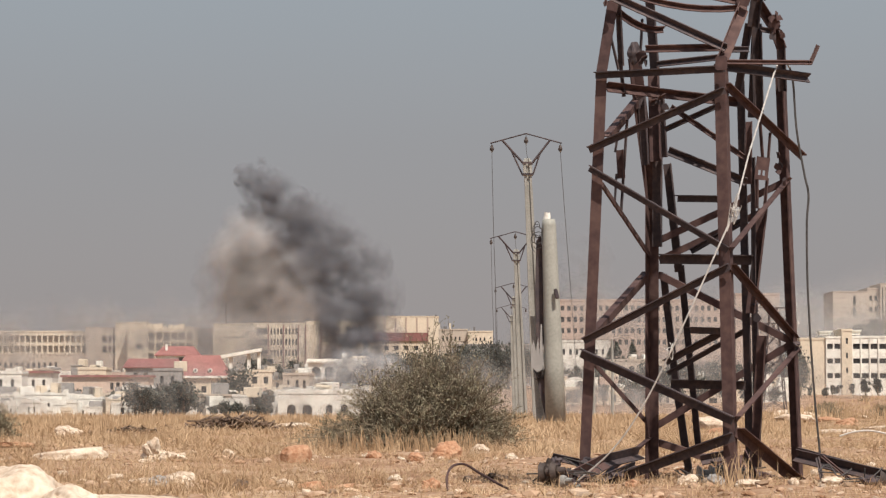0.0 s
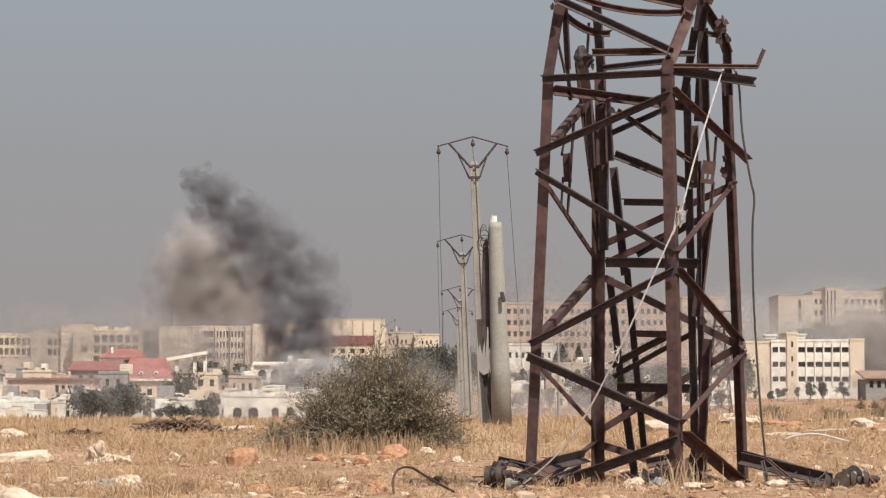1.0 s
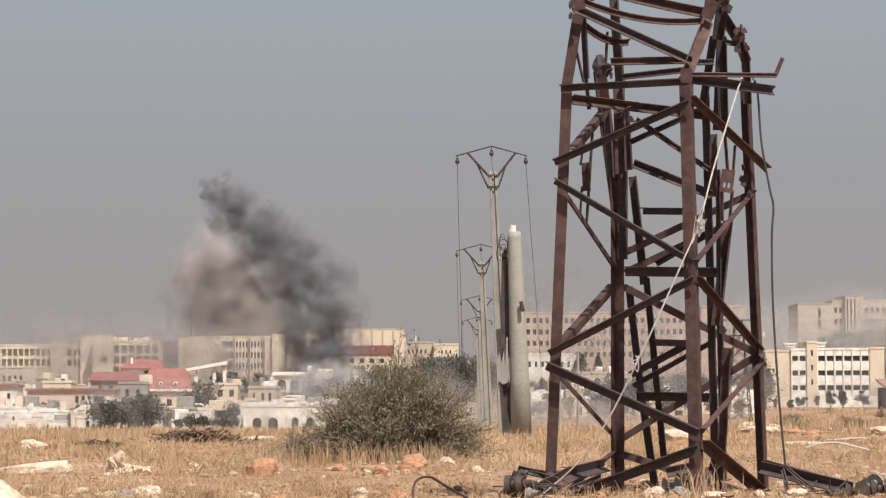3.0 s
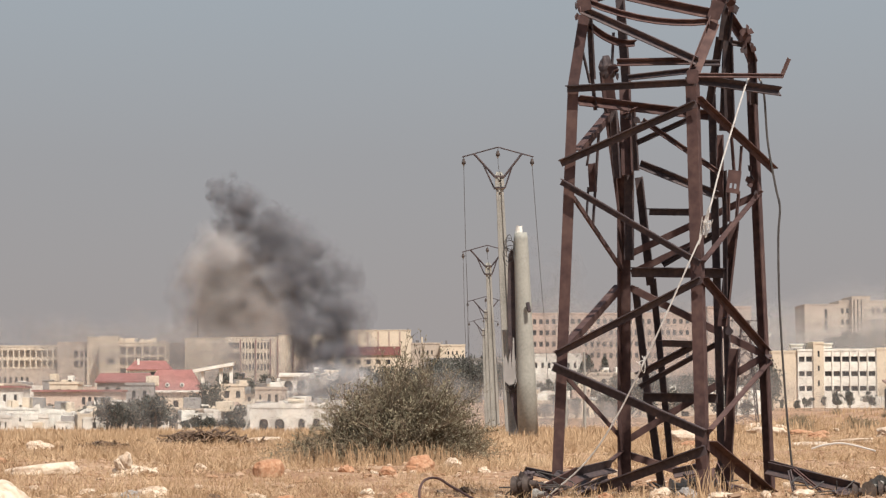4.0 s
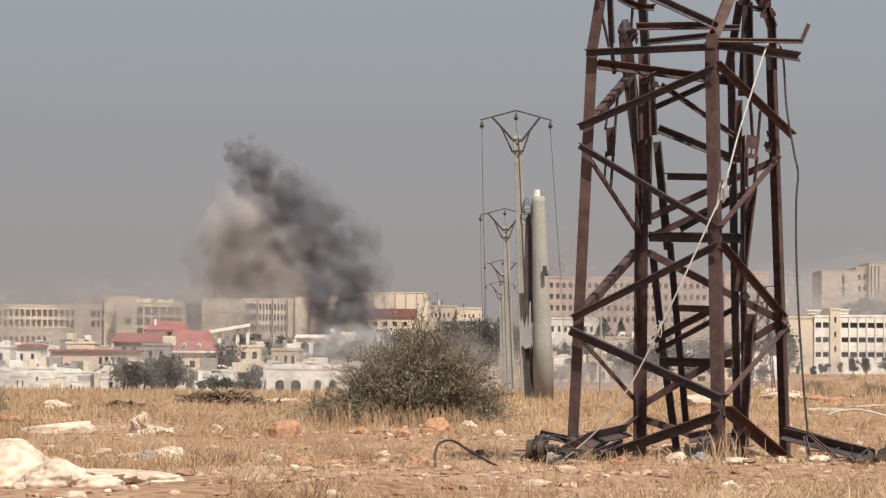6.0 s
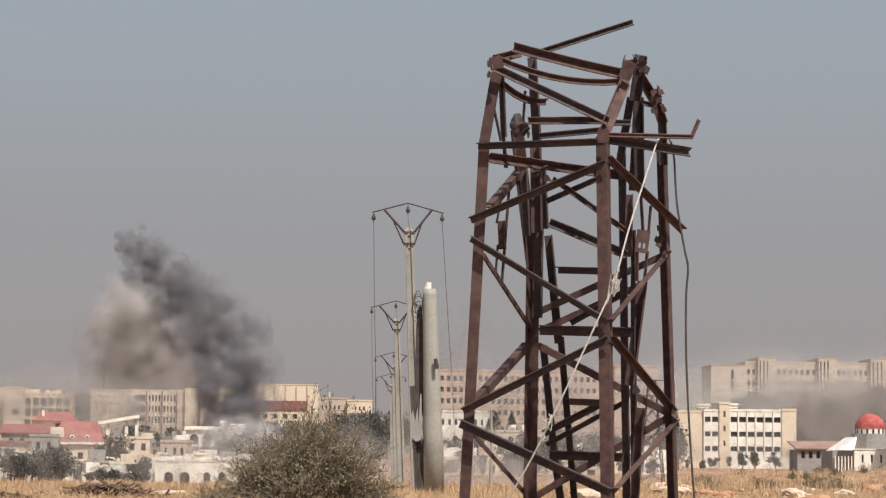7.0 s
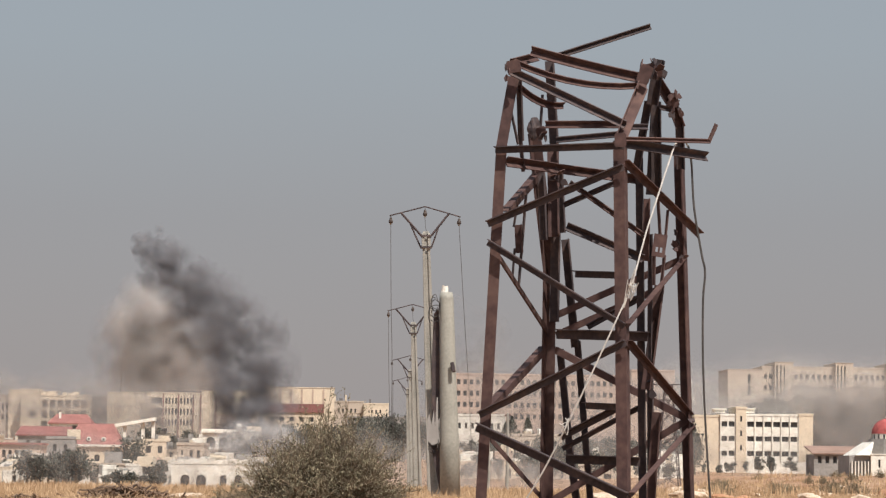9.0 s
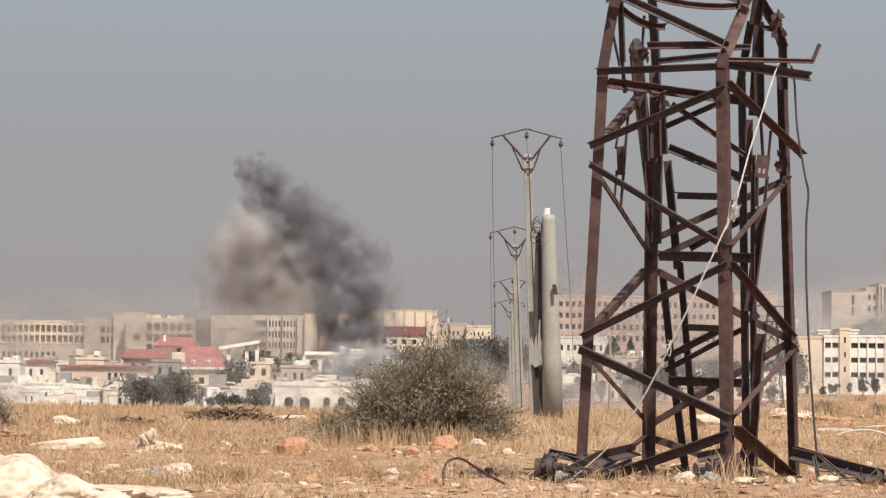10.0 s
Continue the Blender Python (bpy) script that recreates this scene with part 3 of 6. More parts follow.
def town_far():
    # long college block on the rise
    s = site("college_block", 0, 900, "long hazy beige college block with rows of windows")
    x0, x1, top = -166.5, -123.7, 25.7
    block(s, x0, x1, 0, 14, 6, top, CREAM, spread(x0 + 1, x1 - 0.5, 21, 0.76), levels(top - 1.2, 2, 3.5, 2.4), 1.5, glass=BEIGE)
    block(s, x0, x1 + 3, -9, 0, 6, 17.62, BEIGE, spread(x0 + 1, x1 - 9, 17, 0.5), [(13.09, 15.06)], 0.6)
    s = site("college_tower_block", 0, 890, "beige stair block of the college with few windows")
    x0, x1, top = -123.3, -112.7, 26.6
    block(s, x0, x1, 0, 13, 6, top, TAN, [(-117.59, -116.03), (-115.44, -114.47), (-113.88, -113.1)], levels(24.06, 2, 3.5, 2.2), 0.5)
    x0, x1, top = -112.8, -107.9, 28.2
    block(s, x0, x1, -2, 11, 6, top, CREAM)
    s = site("college_wing", 0, 880, "college wing with open recessed bays and roof clutter")
    x0, x1, top = -107.6, -101.3, 28.2
    block(s, x0, x1, 0, 12, 6, top, CREAM, [(-104.89, -102.58)], [(19.37, 21.29)], 0.4)
    x0, x1, top = -101.2, -84.9, 26.3
    block(s, x0, x1, 0, 12, 6, top, CREAM, spread(x0 + 0.3, x1 - 0.3, 6, 0.78), levels(25.15, 3, 3.6, 2.7), 1.6, glass=GREY)
    rnd = random.Random(5)
    for i in range(9):
        a = x0 + (x1 - x0) * i / 9
        bm = bmesh.new()
        box(bm, a, a + rnd.uniform(0.6, 2.0), 3, 5, top - 0.1, top + rnd.uniform(0.8, 2.0))
        part("roof_box", bm, rnd.choice((CREAM, GREY)), s)
    s = site("dark_block", 0, 930, "sooty dark unfinished block between lighter wings")
    x0, x1, top = -92.5, -79.9, 27.4
    block(s, x0, x1, 0, 12, 6, top, DARKWALL)
    # middle complex
    s = site("hall_building", 0, 850, "cream hall with blank end wall, window bays and pilasters")
    x0, x1, top = -75.8, -62.4, 26.9
    block(s, x0, x1, 0, 16, 5, top, CREAM, spread(-70.96, -66.12, 4, 0.6), [(22.27, 22.82)], 0.4, parapet=0.3)
    x0, x1, top = -62.4, -45.1, 27.1
    cols = spread(-61.83, -57.74, 1, 0.9) + spread(-57.18, -52.89, 4, 0.6) + spread(-52.33, -47.86, 4, 0.6)
    block(s, x0, x1, 1, 16, 5, top, CREAM, cols, levels(25.62, 3, 3.54, 2.05), 0.7, parapet=0.3)
    for px in (-57.55, -52.52, -47.68, -45.26, -40.23, -35.39):
        bm = bmesh.new()
        box(bm, px - 0.18, px + 0.18, 0.2, 0.98, 5, top - 0.4)
        part("pilaster", bm, MAROON, s)
    x0, x1, top = -45.1, -26.8, 27.7
    block(s, x0, x1, 1, 16, 5, top, CREAM, [(-32.03, -30.54)], [(24.69, 26.36)], 0.5, parapet=0.3)
    bm = bmesh.new()
    a, b, c, d = (-37.08, 846.0, 23.83), (-26.7, 846.0, 23.83), (-29.18, 843.0, 18.95), (-33.24, 843.0, 18.95)
    lo = [bm.verts.new((p[0], p[1] - 850, p[2])) for p in (a, b, c, d)]
    hi = [bm.verts.new((p[0], 0.9, p[2])) for p in (a, b, c, d)]
    bm.faces.new(lo), bm.faces.new(hi)
    for i in range(4):
        bm.faces.new((lo[i], lo[(i + 1) % 4], hi[(i + 1) % 4], hi[i]))
    part("sloped_canopy", bm, DARKWALL, s, "dark sloped canopy")
    # walkway on columns
    s = site("raised_walkway", 0, 640, "pale concrete walkway on tall columns", "walkway")
    p, q = (-58.59, 640.0, 11.75), (-45.14, 640.0, 14.13)
    bm = bmesh.new()
    v = box(bm, p[0], q[0], 0, 4, -0.4, 0.4)
    for w in v:
        w.co.z += p[2] if w.co.x < p[0] + 0.1 else q[2]
    part("deck", bm, WHITE, s)
    for x in (-52.73, -48.24, -45.71):
        bm = bmesh.new()
        box(bm, x - 0.4, x + 0.4, 1, 2, 2, p[2] + (q[2] - p[2]) * (x - p[0]) / (q[0] - p[0]) - 0.55)
        part("column", bm, WHITE, s)
    # cream block with a dark red band
    s = site("banded_block", 0, 800, "cream block with upright strips over a dark red band")
    x0, x1, top = -23.1, -1.4, 27.7
    block(s, x0, x1, 0, 15, 4, top, CREAM, spread(x0 + 1, -6.84, 5, 0.45), [(17.32, 18.72)], 0.4, parapet=0.25)
    bm = bmesh.new()
    box(bm, x0 - 0.3, -4.56, -0.5, -0.02, 20.12, 22.75)
    part("band", bm, MAROON, s)
    for i in range(6):
        a = x0 + 1.5 + i * (x1 - x0 - 5) / 5
        bm = bmesh.new()
        box(bm, a, a + 0.4, -0.25, -0.02, 22.92, top - 0.3)
        part("strip", bm, PINKISH, s)
    s = site("low_terrace_block", 0, 840, "low beige terrace with a cluttered roof")
    x0, x1, top = -2.6, 8.1, 24.6
    block(s, x0, x1, 0, 14, 5, top, BEIGE, spread(x0 + 2, x1 - 2, 5, 0.4), [(21.28, 22.56)], 0.4)
    x0, x1, top = 8.1, 16.2, 23.9
    block(s, x0, x1, -3, 12, 5, top, CREAM, spread(x0 + 2, x1 - 2, 3, 0.4), [(21.09, 22.2)], 0.4)
    for i in range(8):
        a = -1.66 + i * 1.6 + rnd.uniform(0, 0.8)
        bm = bmesh.new()
        box(bm, a, a + rnd.uniform(0.4, 1.1), 3, 5, top - 0.2, top + rnd.uniform(0.8, 3.2))
        part("roof_box", bm, rnd.choice((CREAM, GREY, DARKWALL)), s)
    s = site("grey_block", 0, 760, "grey concrete block half hidden by trees")
    x0, x1, top = 2.7, 33.5, 17.8
    block(s, x0, x1, 0, 14, 4, top, GREY, spread(x0 + 2, x1 - 2, 14, 0.45), levels(top - 1.6, 2, 3.6, 1.8), 0.4)
    # long pinkish block behind the tower
    s = site("long_block", 0, 775, "long pinkish four-storey block with many windows")
    x0, x1, top = 34.0, 87.7, 31.6
    block(s, x0, x1, 0, 16, 4, top, PINKISH, spread(x0 + 1, x1 - 1, 27, 0.55), levels(30.22, 4, 3.4, 1.53), 0.4)
    x0, x1, top = 87.7, 100.8, 33.3
    block(s, x0, x1, -3, 14, 4, top, PINKISH, spread(x0 + 6, x1 - 2, 5, 0.5), levels(30.22, 4, 3.4, 1.53), 0.4)
    s = site("white_annex", 0, 640, "low whitewashed annex with small openings")
    x0, x1, top = 28.2, 41.5, 16.0
    block(s, x0, x1, 0, 10, 2, top, WHITE, spread(x0 + 1, x1 - 1, 7, 0.4), [(12.87, 14.27)], 0.4)


def school():
    s = site("school", 0, 600, "cream three-storey school with white window bands and stair tower")
    z0 = 1.5
    x0, x1, top = 83.1, 89.1, 15.6
    block(s, x0, x1, 0.6, 14, z0, top, CREAM)
    rows = [(6.64, 7.83), (10.07, 11.25), (13.43, 14.68)]
    x0, x1, top = 89.1, 92.7, 15.9
    block(s, x0, x1, 0, 14, z0, top, WHITE, spread(x0 + 0.1, x1 - 0.1, 2, 0.8), rows, 0.6)
    t0, t1, tt = 92.7, 95.1, 17.6
    block(s, t0, t1, -0.5, 12, z0, tt, CREAM, [((t0 + t1) / 2 - 0.25, (t0 + t1) / 2 + 0.25)], [(r[0] + 1.2, r[1] + 1.3) for r in rows], 0.3)
    a, b, top = 95.1, 107.5, 16.0
    block(s, a, b, 0, 14, z0, top, WHITE, spread(a + 0.1, b - 0.1, 6, 0.8), rows, 0.6)
    c, d, top = 107.5, 110.8, 16.2
    block(s, c, d, -0.4, 14, z0, top, CREAM)
    for i in range(7):
        x = a + (b - a) * i / 6
        bm = bmesh.new()
        box(bm, x - 0.11, x + 0.11, -0.3, -0.004, z0, top - 0.3)
        part("fin", bm, WHITE, s)
    for u0, u1, uz in ((88.1, 90.7, 17.7), (95.1, 97.6, 17.9)):
        bm = bmesh.new()
        box(bm, u0, u1, 3, 6, top + 0.55, uz - 0.3)
        box(bm, u0 - 0.3, u1 + 0.3, 2.7, 6.3, uz - 0.3, uz)
        part("roof_shed", bm, WHITE, s)
    bm = bmesh.new()
    box(bm, a, d + 1, -6, -5.6, 0.5, 5.32)
    part("yard_wall", bm, WHITE, s)


def university():
    s = site("university_block", 2.4, 800, "hazy tan university block with tall ribbed stair towers")
    x0, x1, top = 118.7, 129.7, 35.4
    block(s, x0, x1, 0, 20, 5, top, TAN, [(124.94, 125.83)], [(27.67, 30.49), (31.2, 34.02)], 0.5, parapet=0.2)
    rows = levels(34.35, 4, 3.51, 1.58)
    for p0, p1, n in ((129.72, 133.47, 2), (139.17, 152.57, 7), (158.11, 169.04, 6)):
        block(s, p0, p1, 2, 20, 5, 36.29, BEIGE, spread(p0 + 0.3, p1 - 0.3, n, 0.6), rows, 0.5)
    for p0, p1 in ((133.47, 139.17), (152.57, 158.11), (169.04, 175.5)):
        block(s, p0, p1, 0, 20, 5, 37.88, BEIGE, spread(p0 + 0.1, p0 + (p1 - p0) * 0.62, 3, 0.42), [(27.28, 37.0)], 0.8, parapet=0.2)
    s = site("university_annex", 2.0, 720, "low hazy beige annex in front of the university")
    x0, x1, top = 120.3, 134.1, 21.9
    block(s, x0, x1, 0, 12, 4, top, BEIGE, spread(x0 + 2, x1 - 2, 5, 0.35), levels(top - 1.4, 1, 3.6, 1.5), 0.4)


def mosque():
    s = site("mosque", 1.45, 480, "small pale mosque with a red dome on a grey drum", "mosque")
    x0, x1, top = 98.2, 108.5, 6.0
    block(s, x0, x1, 0, 14, 0, top, WHITE, spread(98.88, 107.68, 5, 0.22), [(top - 2.4, top - 0.9)], 0.4, parapet=0.2)
    cx, r = (99.84 + 105.53) / 2, (105.53 - 99.84) / 2
    z1, z2 = 8.88, 10.04
    bm = bmesh.new()
    bmesh.ops.create_cone(bm, cap_ends=True, segments=8, radius1=r * 1.3, radius2=r * 1.22, depth=z1 - top + 0.1, matrix=Matrix.Translation((cx, 7, (z1 + top) / 2 + 0.15)) @ Matrix.Rotation(radians(22.5), 4, "Z"))
    part("drum", bm, GREY, s, "grey octagonal drum")
    bm = bmesh.new()
    bmesh.ops.create_cone(bm, cap_ends=True, segments=24, radius1=r, radius2=r, depth=z2 - z1, matrix=Matrix.Translation((cx, 7, (z1 + z2) / 2)))
    part("dome_ring", bm, WHITE, s)
    for i in range(16):
        a = 2 * math.pi * i / 16
        bm = bmesh.new()
        box(bm, -0.18, 0.18, -0.08, 0.08, z1 + 0.2, z2 - 0.1)
        bmesh.ops.transform(bm, matrix=Matrix.Translation((cx, 7, 0)) @ Matrix.Rotation(a, 4, "Z") @ Matrix.Translation((0, -r, 0)), verts=bm.verts)
        part("window", bm, PANE, s)
    bm = bmesh.new()
    bmesh.ops.create_uvsphere(bm, u_segments=28, v_segments=18, radius=r * 1.02)
    bmesh.ops.delete(bm, geom=[v for v in bm.verts if v.co.z < -0.01], context="VERTS")
    bmesh.ops.transform(bm, matrix=Matrix.Translation((cx, 7, z2)) @ Matrix.Diagonal((1, 1, 1.0, 1)), verts=bm.verts)
    part("dome", bm, DOMERED, s, "weathered red dome", smooth=True)
    # pale sloping side roofs
    for sx, a, b in ((-1, 95.34, x0), (1, 108.97, x1)):
        bm = bmesh.new()
        q = [(a, 0, top - 0.1), (b + sx * 0.0, 0, top - 0.1), (cx + sx * r * 1.25, 2, z1 - 0.4)]
        f = [bm.verts.new(p) for p in q]
        g = [bm.verts.new((p[0], 13, p[2])) for p in q]
        bm.faces.new(f), bm.faces.new(g)
        for i in range(3):
            bm.faces.new((f[i], f[(i + 1) % 3], g[(i + 1) % 3], g[i]))
        part("side_roof", bm, WHITE, s)
    bm = bmesh.new()
    box(bm, 94.28, x0 - 0.01, 1, 12, 0, top - 0.15)
    part("porch_wall", bm, GREY, s)
    for i in range(7):
        bm = bmesh.new()
        xx = 94.6 + i * 0.62
        box(bm, xx, xx + 0.2, 0.5, 0.75, 0, top - 1.2)
        part("railing_post", bm, WHITE, s)
    # tall white slab with a slanted head
    s = site("white_slab_tower", 0, 470, "tall white wall tower with a slanted top", "tower")
    a, b, za = 107.5, 109.2, 18.1
    zb = 19.25
    bm = bmesh.new()
    v = box(bm, a, b, 0, 5, 0, za)
    for w in v:
        if w.co.z > 1 and w.co.x > (a + b) / 2:
            w.co.z = zb
    part("wall", bm, WHITE, s)
    for wz in (14.65, 4.59):
        bm = bmesh.new()
        box(bm, (a + b) / 2 - 0.3, (a + b) / 2 + 0.3, -0.06, -0.004, wz - 0.5, wz + 0.5)
        part("window", bm, PANE, s)
    s = site("balcony_house", 0, 475, "white house with shaded balconies")
    x0, x1, top = 110.4, 121.5, 14.6
    block(s, x0, x1, 0, 10, 0, top, WHITE, spread(x0 + 0.4, x1 - 0.4, 3, 0.62), levels(top - 1.2, 3, 3.2, 2.0), 1.2)
    s = site("blue_tank", 107.46, 497, "dark blue water tank on a frame", "tank")
    bm = bmesh.new()
    bmesh.ops.create_cone(bm, cap_ends=True, segments=20, radius1=1.7, radius2=1.7, depth=6.0, matrix=Matrix.Translation((0, 0, 8.82)))
    part("tank", bm, BLUE, s)
    bm = bmesh.new()
    box(bm, -1.2, 1.2, -1.2, 1.2, 0.3, 8.82 - 3.0)
    part("frame", bm, GREY, s)
    s = site("rust_roof_shed", 0, 520, "long low shed with a rusty sloped roof", "shed")
    x0, x1, top = 96.3, 106.4, 7.0
    block(s, x0, x1, 0, 9, 1, top - 0.6, GREY, spread(x0 + 0.4, x1 - 0.4, 6, 0.5), [(top - 2.4, top - 1.0)], 0.4, parapet=0)
    bm = bmesh.new()
    v = box(bm, x0 - 0.4, x1 + 0.4, -0.6, 9.4, top - 0.6, top - 0.35)
    for w in v:
        if w.co.y > 5:
            w.co.z += 1.6
    part("roof", bm, ROOFTAN, s)


def town_near():
    # red-roofed villas
    s = site("red_roof_villa", 0, 490, "cream villa under a large red tiled roof with dormers", "house")
    x0, x1, top = -50.0, -41.2, 5.7
    block(s, x0, x1, 0, 9, -0.5, top, CREAM, spread(x0 + 1.0, x1 - 0.6, 3, 0.42), levels(top - 1.6, 2, 3.0, 1.9), 0.5, parapet=0)
    hip_roof(s, x0 - 0.9, x1, 0, 9, top, 10.02, ROOFRED, 0.62)
    bm = bmesh.new()
    box(bm, x0 - 1.5, x1 + 0.6, -0.62, -0.52, top - 0.1, top + 0.3)
    part("eave_board", bm, WHITE, s)
    for dx in (-47.03, -44.23):
        bm = bmesh.new()
        bmesh.ops.create_cone(bm, cap_ends=True, segments=10, radius1=0.42, radius2=0.42, depth=1.6, matrix=Matrix.Translation((dx, 0.9, 7.02)) @ Matrix.Rotation(radians(90), 4, "X"))
        dormer = part("dormer", bm, WHITE, s)
        bm = bmesh.new()
        bmesh.ops.create_cone(bm, cap_ends=True, segments=10, radius1=0.22, radius2=0.22, depth=0.1, matrix=Matrix.Translation((dx, 0.07, 7.02)) @ Matrix.Rotation(radians(90), 4, "X"))
        part("window", bm, PANE, dormer)
    s = site("maroon_roof_house", 0, 520, "low house with a long maroon roof", "house")
    x0, x1, top = -64.0, -53.7, 7.9
    block(s, x0, x1, 0, 9, -0.5, top, GREY, spread(x0 + 1, x1 - 1, 4, 0.4), [(top - 2.4, top - 0.9)], 0.4, parapet=0)
    hip_roof(s, x0, x1, 0, 9, top, 9.91, MAROON, 0.9)
    s = site("upper_red_roof_house", 0, 560, "house with a shallow red roof and a white chimney", "house")
    x0, x1, top = -62.1, -53.7, 11.1
    block(s, x0, x1, 0, 9, -0.5, top, WHITE, [(-57.42, -53.99)], [(top - 1.1, top - 0.3)], 0.5, parapet=0)
    hip_roof(s, x0, x1, 0, 9, top, 13.31, ROOFRED, 0.7)
    bm = bmesh.new()
    box(bm, -60.49, -60.0, 2, 2.6, top, 13.68)
    part("chimney", bm, WHITE, s)
    s = site("arched_villa", 0, 500, "white villa with arched loggias on two floors", "house")
    x0, x1, top = -26.2, -20.6, 8.9
    block(s, x0, x1, 0, 9, -0.5, top, WHITE, spread(x0 + 0.4, x1 - 0.3, 2, 0.7), levels(top - 1.0, 2, 3.3, 2.0), 1.4)
    for zc in (top - 3.4, top - 0.2):
        bm = bmesh.new()
        box(bm, x0 - 0.35, x1 + 0.35, -0.5, -0.01, zc, zc + 0.3)
        part("ledge", bm, WHITE, s)
    cols = spread(x0 + 0.4, x1 - 0.3, 2, 0.7)
    arches(s, cols, top - 1.0, 1.2, 0.01, 0.5, WHITE)
    arches(s, cols, top - 4.3, 1.2, 0.01, 0.5, WHITE)
    for x0, x1, top, y, mat, lab, n, r, turn in (
        (-80.4, -70.2, 5.7, 430, WHITE, "whitewashed flat-roofed house with dark windows", 4, 2, 2), 
        (-67.2, -62.0, 7.0, 475, CREAM, "cream roof room set back on a house", 2, 1, 0),
        (-52.7, -47.5, 6.7, 470, GREY, "grey plastered house with small openings", 2, 2, 4), (-39.6, -34.4, 7.1, 520, CREAM, "small cream house among trees", 2, 1, 3),
        (-29.8, -24.8, 6.0, 480, BEIGE, "beige house with narrow windows", 3, 1, -4), (-21.4, -15.7, 9.2, 520, WHITE, "damaged white house with open floors", 2, 3, 0),
        (-17.0, -7.6, 7.8, 540, GREY, "grey damaged house with open floors", 4, 2, 3), (-22.0, -16.4, 2.2, 338, WHITE, "bright whitewashed low building", 2, 1, 3),
        (-16.7, -10.1, 1.7, 340, WHITE, "low white building with dark doorways", 4, 1, -2), (-68.3, -59.6, 1.8, 370, WHITE, "low whitewashed house at the field's edge", 3, 1, 0),
        (-55.1, -49.4, 1.9, 340, WHITE, "low white house with a recessed doorway", 1, 1, 4), (-49.4, -41.2, 1.4, 339, WHITE, "long low white wall and house", 2, 1, -2),
        (-13.2, 1.5, 2.1, 420, CREAM, "low cream houses behind the shrub", 6, 1, 0), (21.2, 32.5, 3.3, 470, CREAM, "cream low house beyond the field", 6, 1, 2),
        (34.2, 49.0, 3.1, 480, BEIGE, "beige low house beyond the field", 7, 1, -2), (51.0, 64.1, 4.1, 500, CREAM, "cream house seen through the tower", 6, 1, 0),
        (36.3, 48.6, 9.9, 560, BEIGE, "beige house among dark trees", 4, 2, 3), (-38.7, -31.1, 1.6, 390, CREAM, "low cream house behind trees", 4, 1, 0),
    ):
        simple_house(x0, x1, top, y, mat, lab, n, r, 3.1, 1.4, 8.0, turn, rim=-0.7 if y < 400 else 0.5)
    s = site("ruined_white_hall", 0, 326.0, "bright whitewashed ruin with dark arched openings and crumbled parapet", "house")
    x0, x1, top = -20.86, -9.94, 1.98
    cols = [(-19.71, -18.57), (-17.79, -16.5), (-14.79, -13.94), (-12.94, -12.01)]
    block(s, x0, x1, 0, 6, -1.9, top, WHITE, cols, [(-1.8, 0.63)], 1.2, parapet=0)
    arches(s, cols, 0.63, 0.9, 0.01, 0.5, WHITE)
    bm = broken_edge((x1 - x0) / 2, top, 0.8, random.Random(8))
    bmesh.ops.translate(bm, vec=((x0 + x1) / 2, 0, 0), verts=bm.verts)
    part("broken_parapet", bm, WHITE, s)
    s = site("tiled_roof_edge_house", 0, 452, "long cream house with a red tiled roof edge", "house")
    x0, x1, top = -66.7, -51.5, 5.4
    block(s, x0, x1, 0, 8, -1.2, top, PINKCREAM, spread(-58.53, -53.18, 5, 0.6), [(3.17, 4.45)], 0.5, parapet=0)
    bm = bmesh.new()
    box(bm, x0 - 0.3, x1 + 0.3, -0.5, 8.3, top, top + 0.35)
    part("roof_edge", bm, ROOFRED, s)
    s = site("tiled_roof_edge_house", 0, 468, "small pinkish house with a red tiled roof edge", "house")
    x0, x1, top = -75.8, -70.9, 6.3
    block(s, x0, x1, 0, 8, -1.2, top, WHITE, spread(x0 + 0.5, x1 - 0.5, 2, 0.3), [(top - 2.6, top - 1.2)], 0.4, parapet=0)
    bm = bmesh.new()
    box(bm, x0 - 0.3, x1 + 0.3, -0.5, 8.3, top, top + 0.4)
    part("roof_edge", bm, ROOFRED, s)
    crowd = random.Random(77)
    for xa, xb, za, zb, ya, yb, n in (
        (-68.42, -7.62, -0.19, 1.99, 342, 385, 64), (-81.37, -46.66, 0.8, 2.81, 395, 450, 26),
        (-36.54, -9.06, 0.8, 2.62, 395, 465, 18), (22.02, 67.49, 1.68, 6.16, 470, 560, 24),
        (-103.56, -61.84, 6.45, 9.15, 540, 600, 12), (-46.5, -15.21, 5.47, 9.88, 540, 600, 14),
    ):
        for i in range(n):
            x = xa + (xb - xa) * (i + crowd.uniform(0, 1)) / n
            w, top, y = crowd.uniform(1.8, 6.5), za + (zb - za) * crowd.random() ** 1.3, crowd.uniform(ya, yb)
            mat, word = crowd.choice(((WHITE, "whitewashed"), (WHITE, "whitewashed"), (WHITE, "whitewashed"), (WHITE, "whitewashed"), (CREAM, "cream plastered"), (CREAM, "cream plastered"), (BEIGE, "beige rendered"), (GREY, "bare grey concrete"), (PINKISH, "pinkish rendered")))
            simple_house(x - w / 2, x + w / 2, top, y, mat, "small " + word + " flat-roofed house in the town", crowd.choice((0, 1, 1, 2, 2)), 2, 2.6, crowd.uniform(1.0, 1.9), crowd.uniform(4, 8), crowd.uniform(-16, 16), crowd.random() < 0.7, fill=crowd.uniform(0.25, 0.6), drop=crowd.uniform(0.4, 1.0), rim=crowd.choice((0, -0.9, -0.5, 0.25, 0.6)))
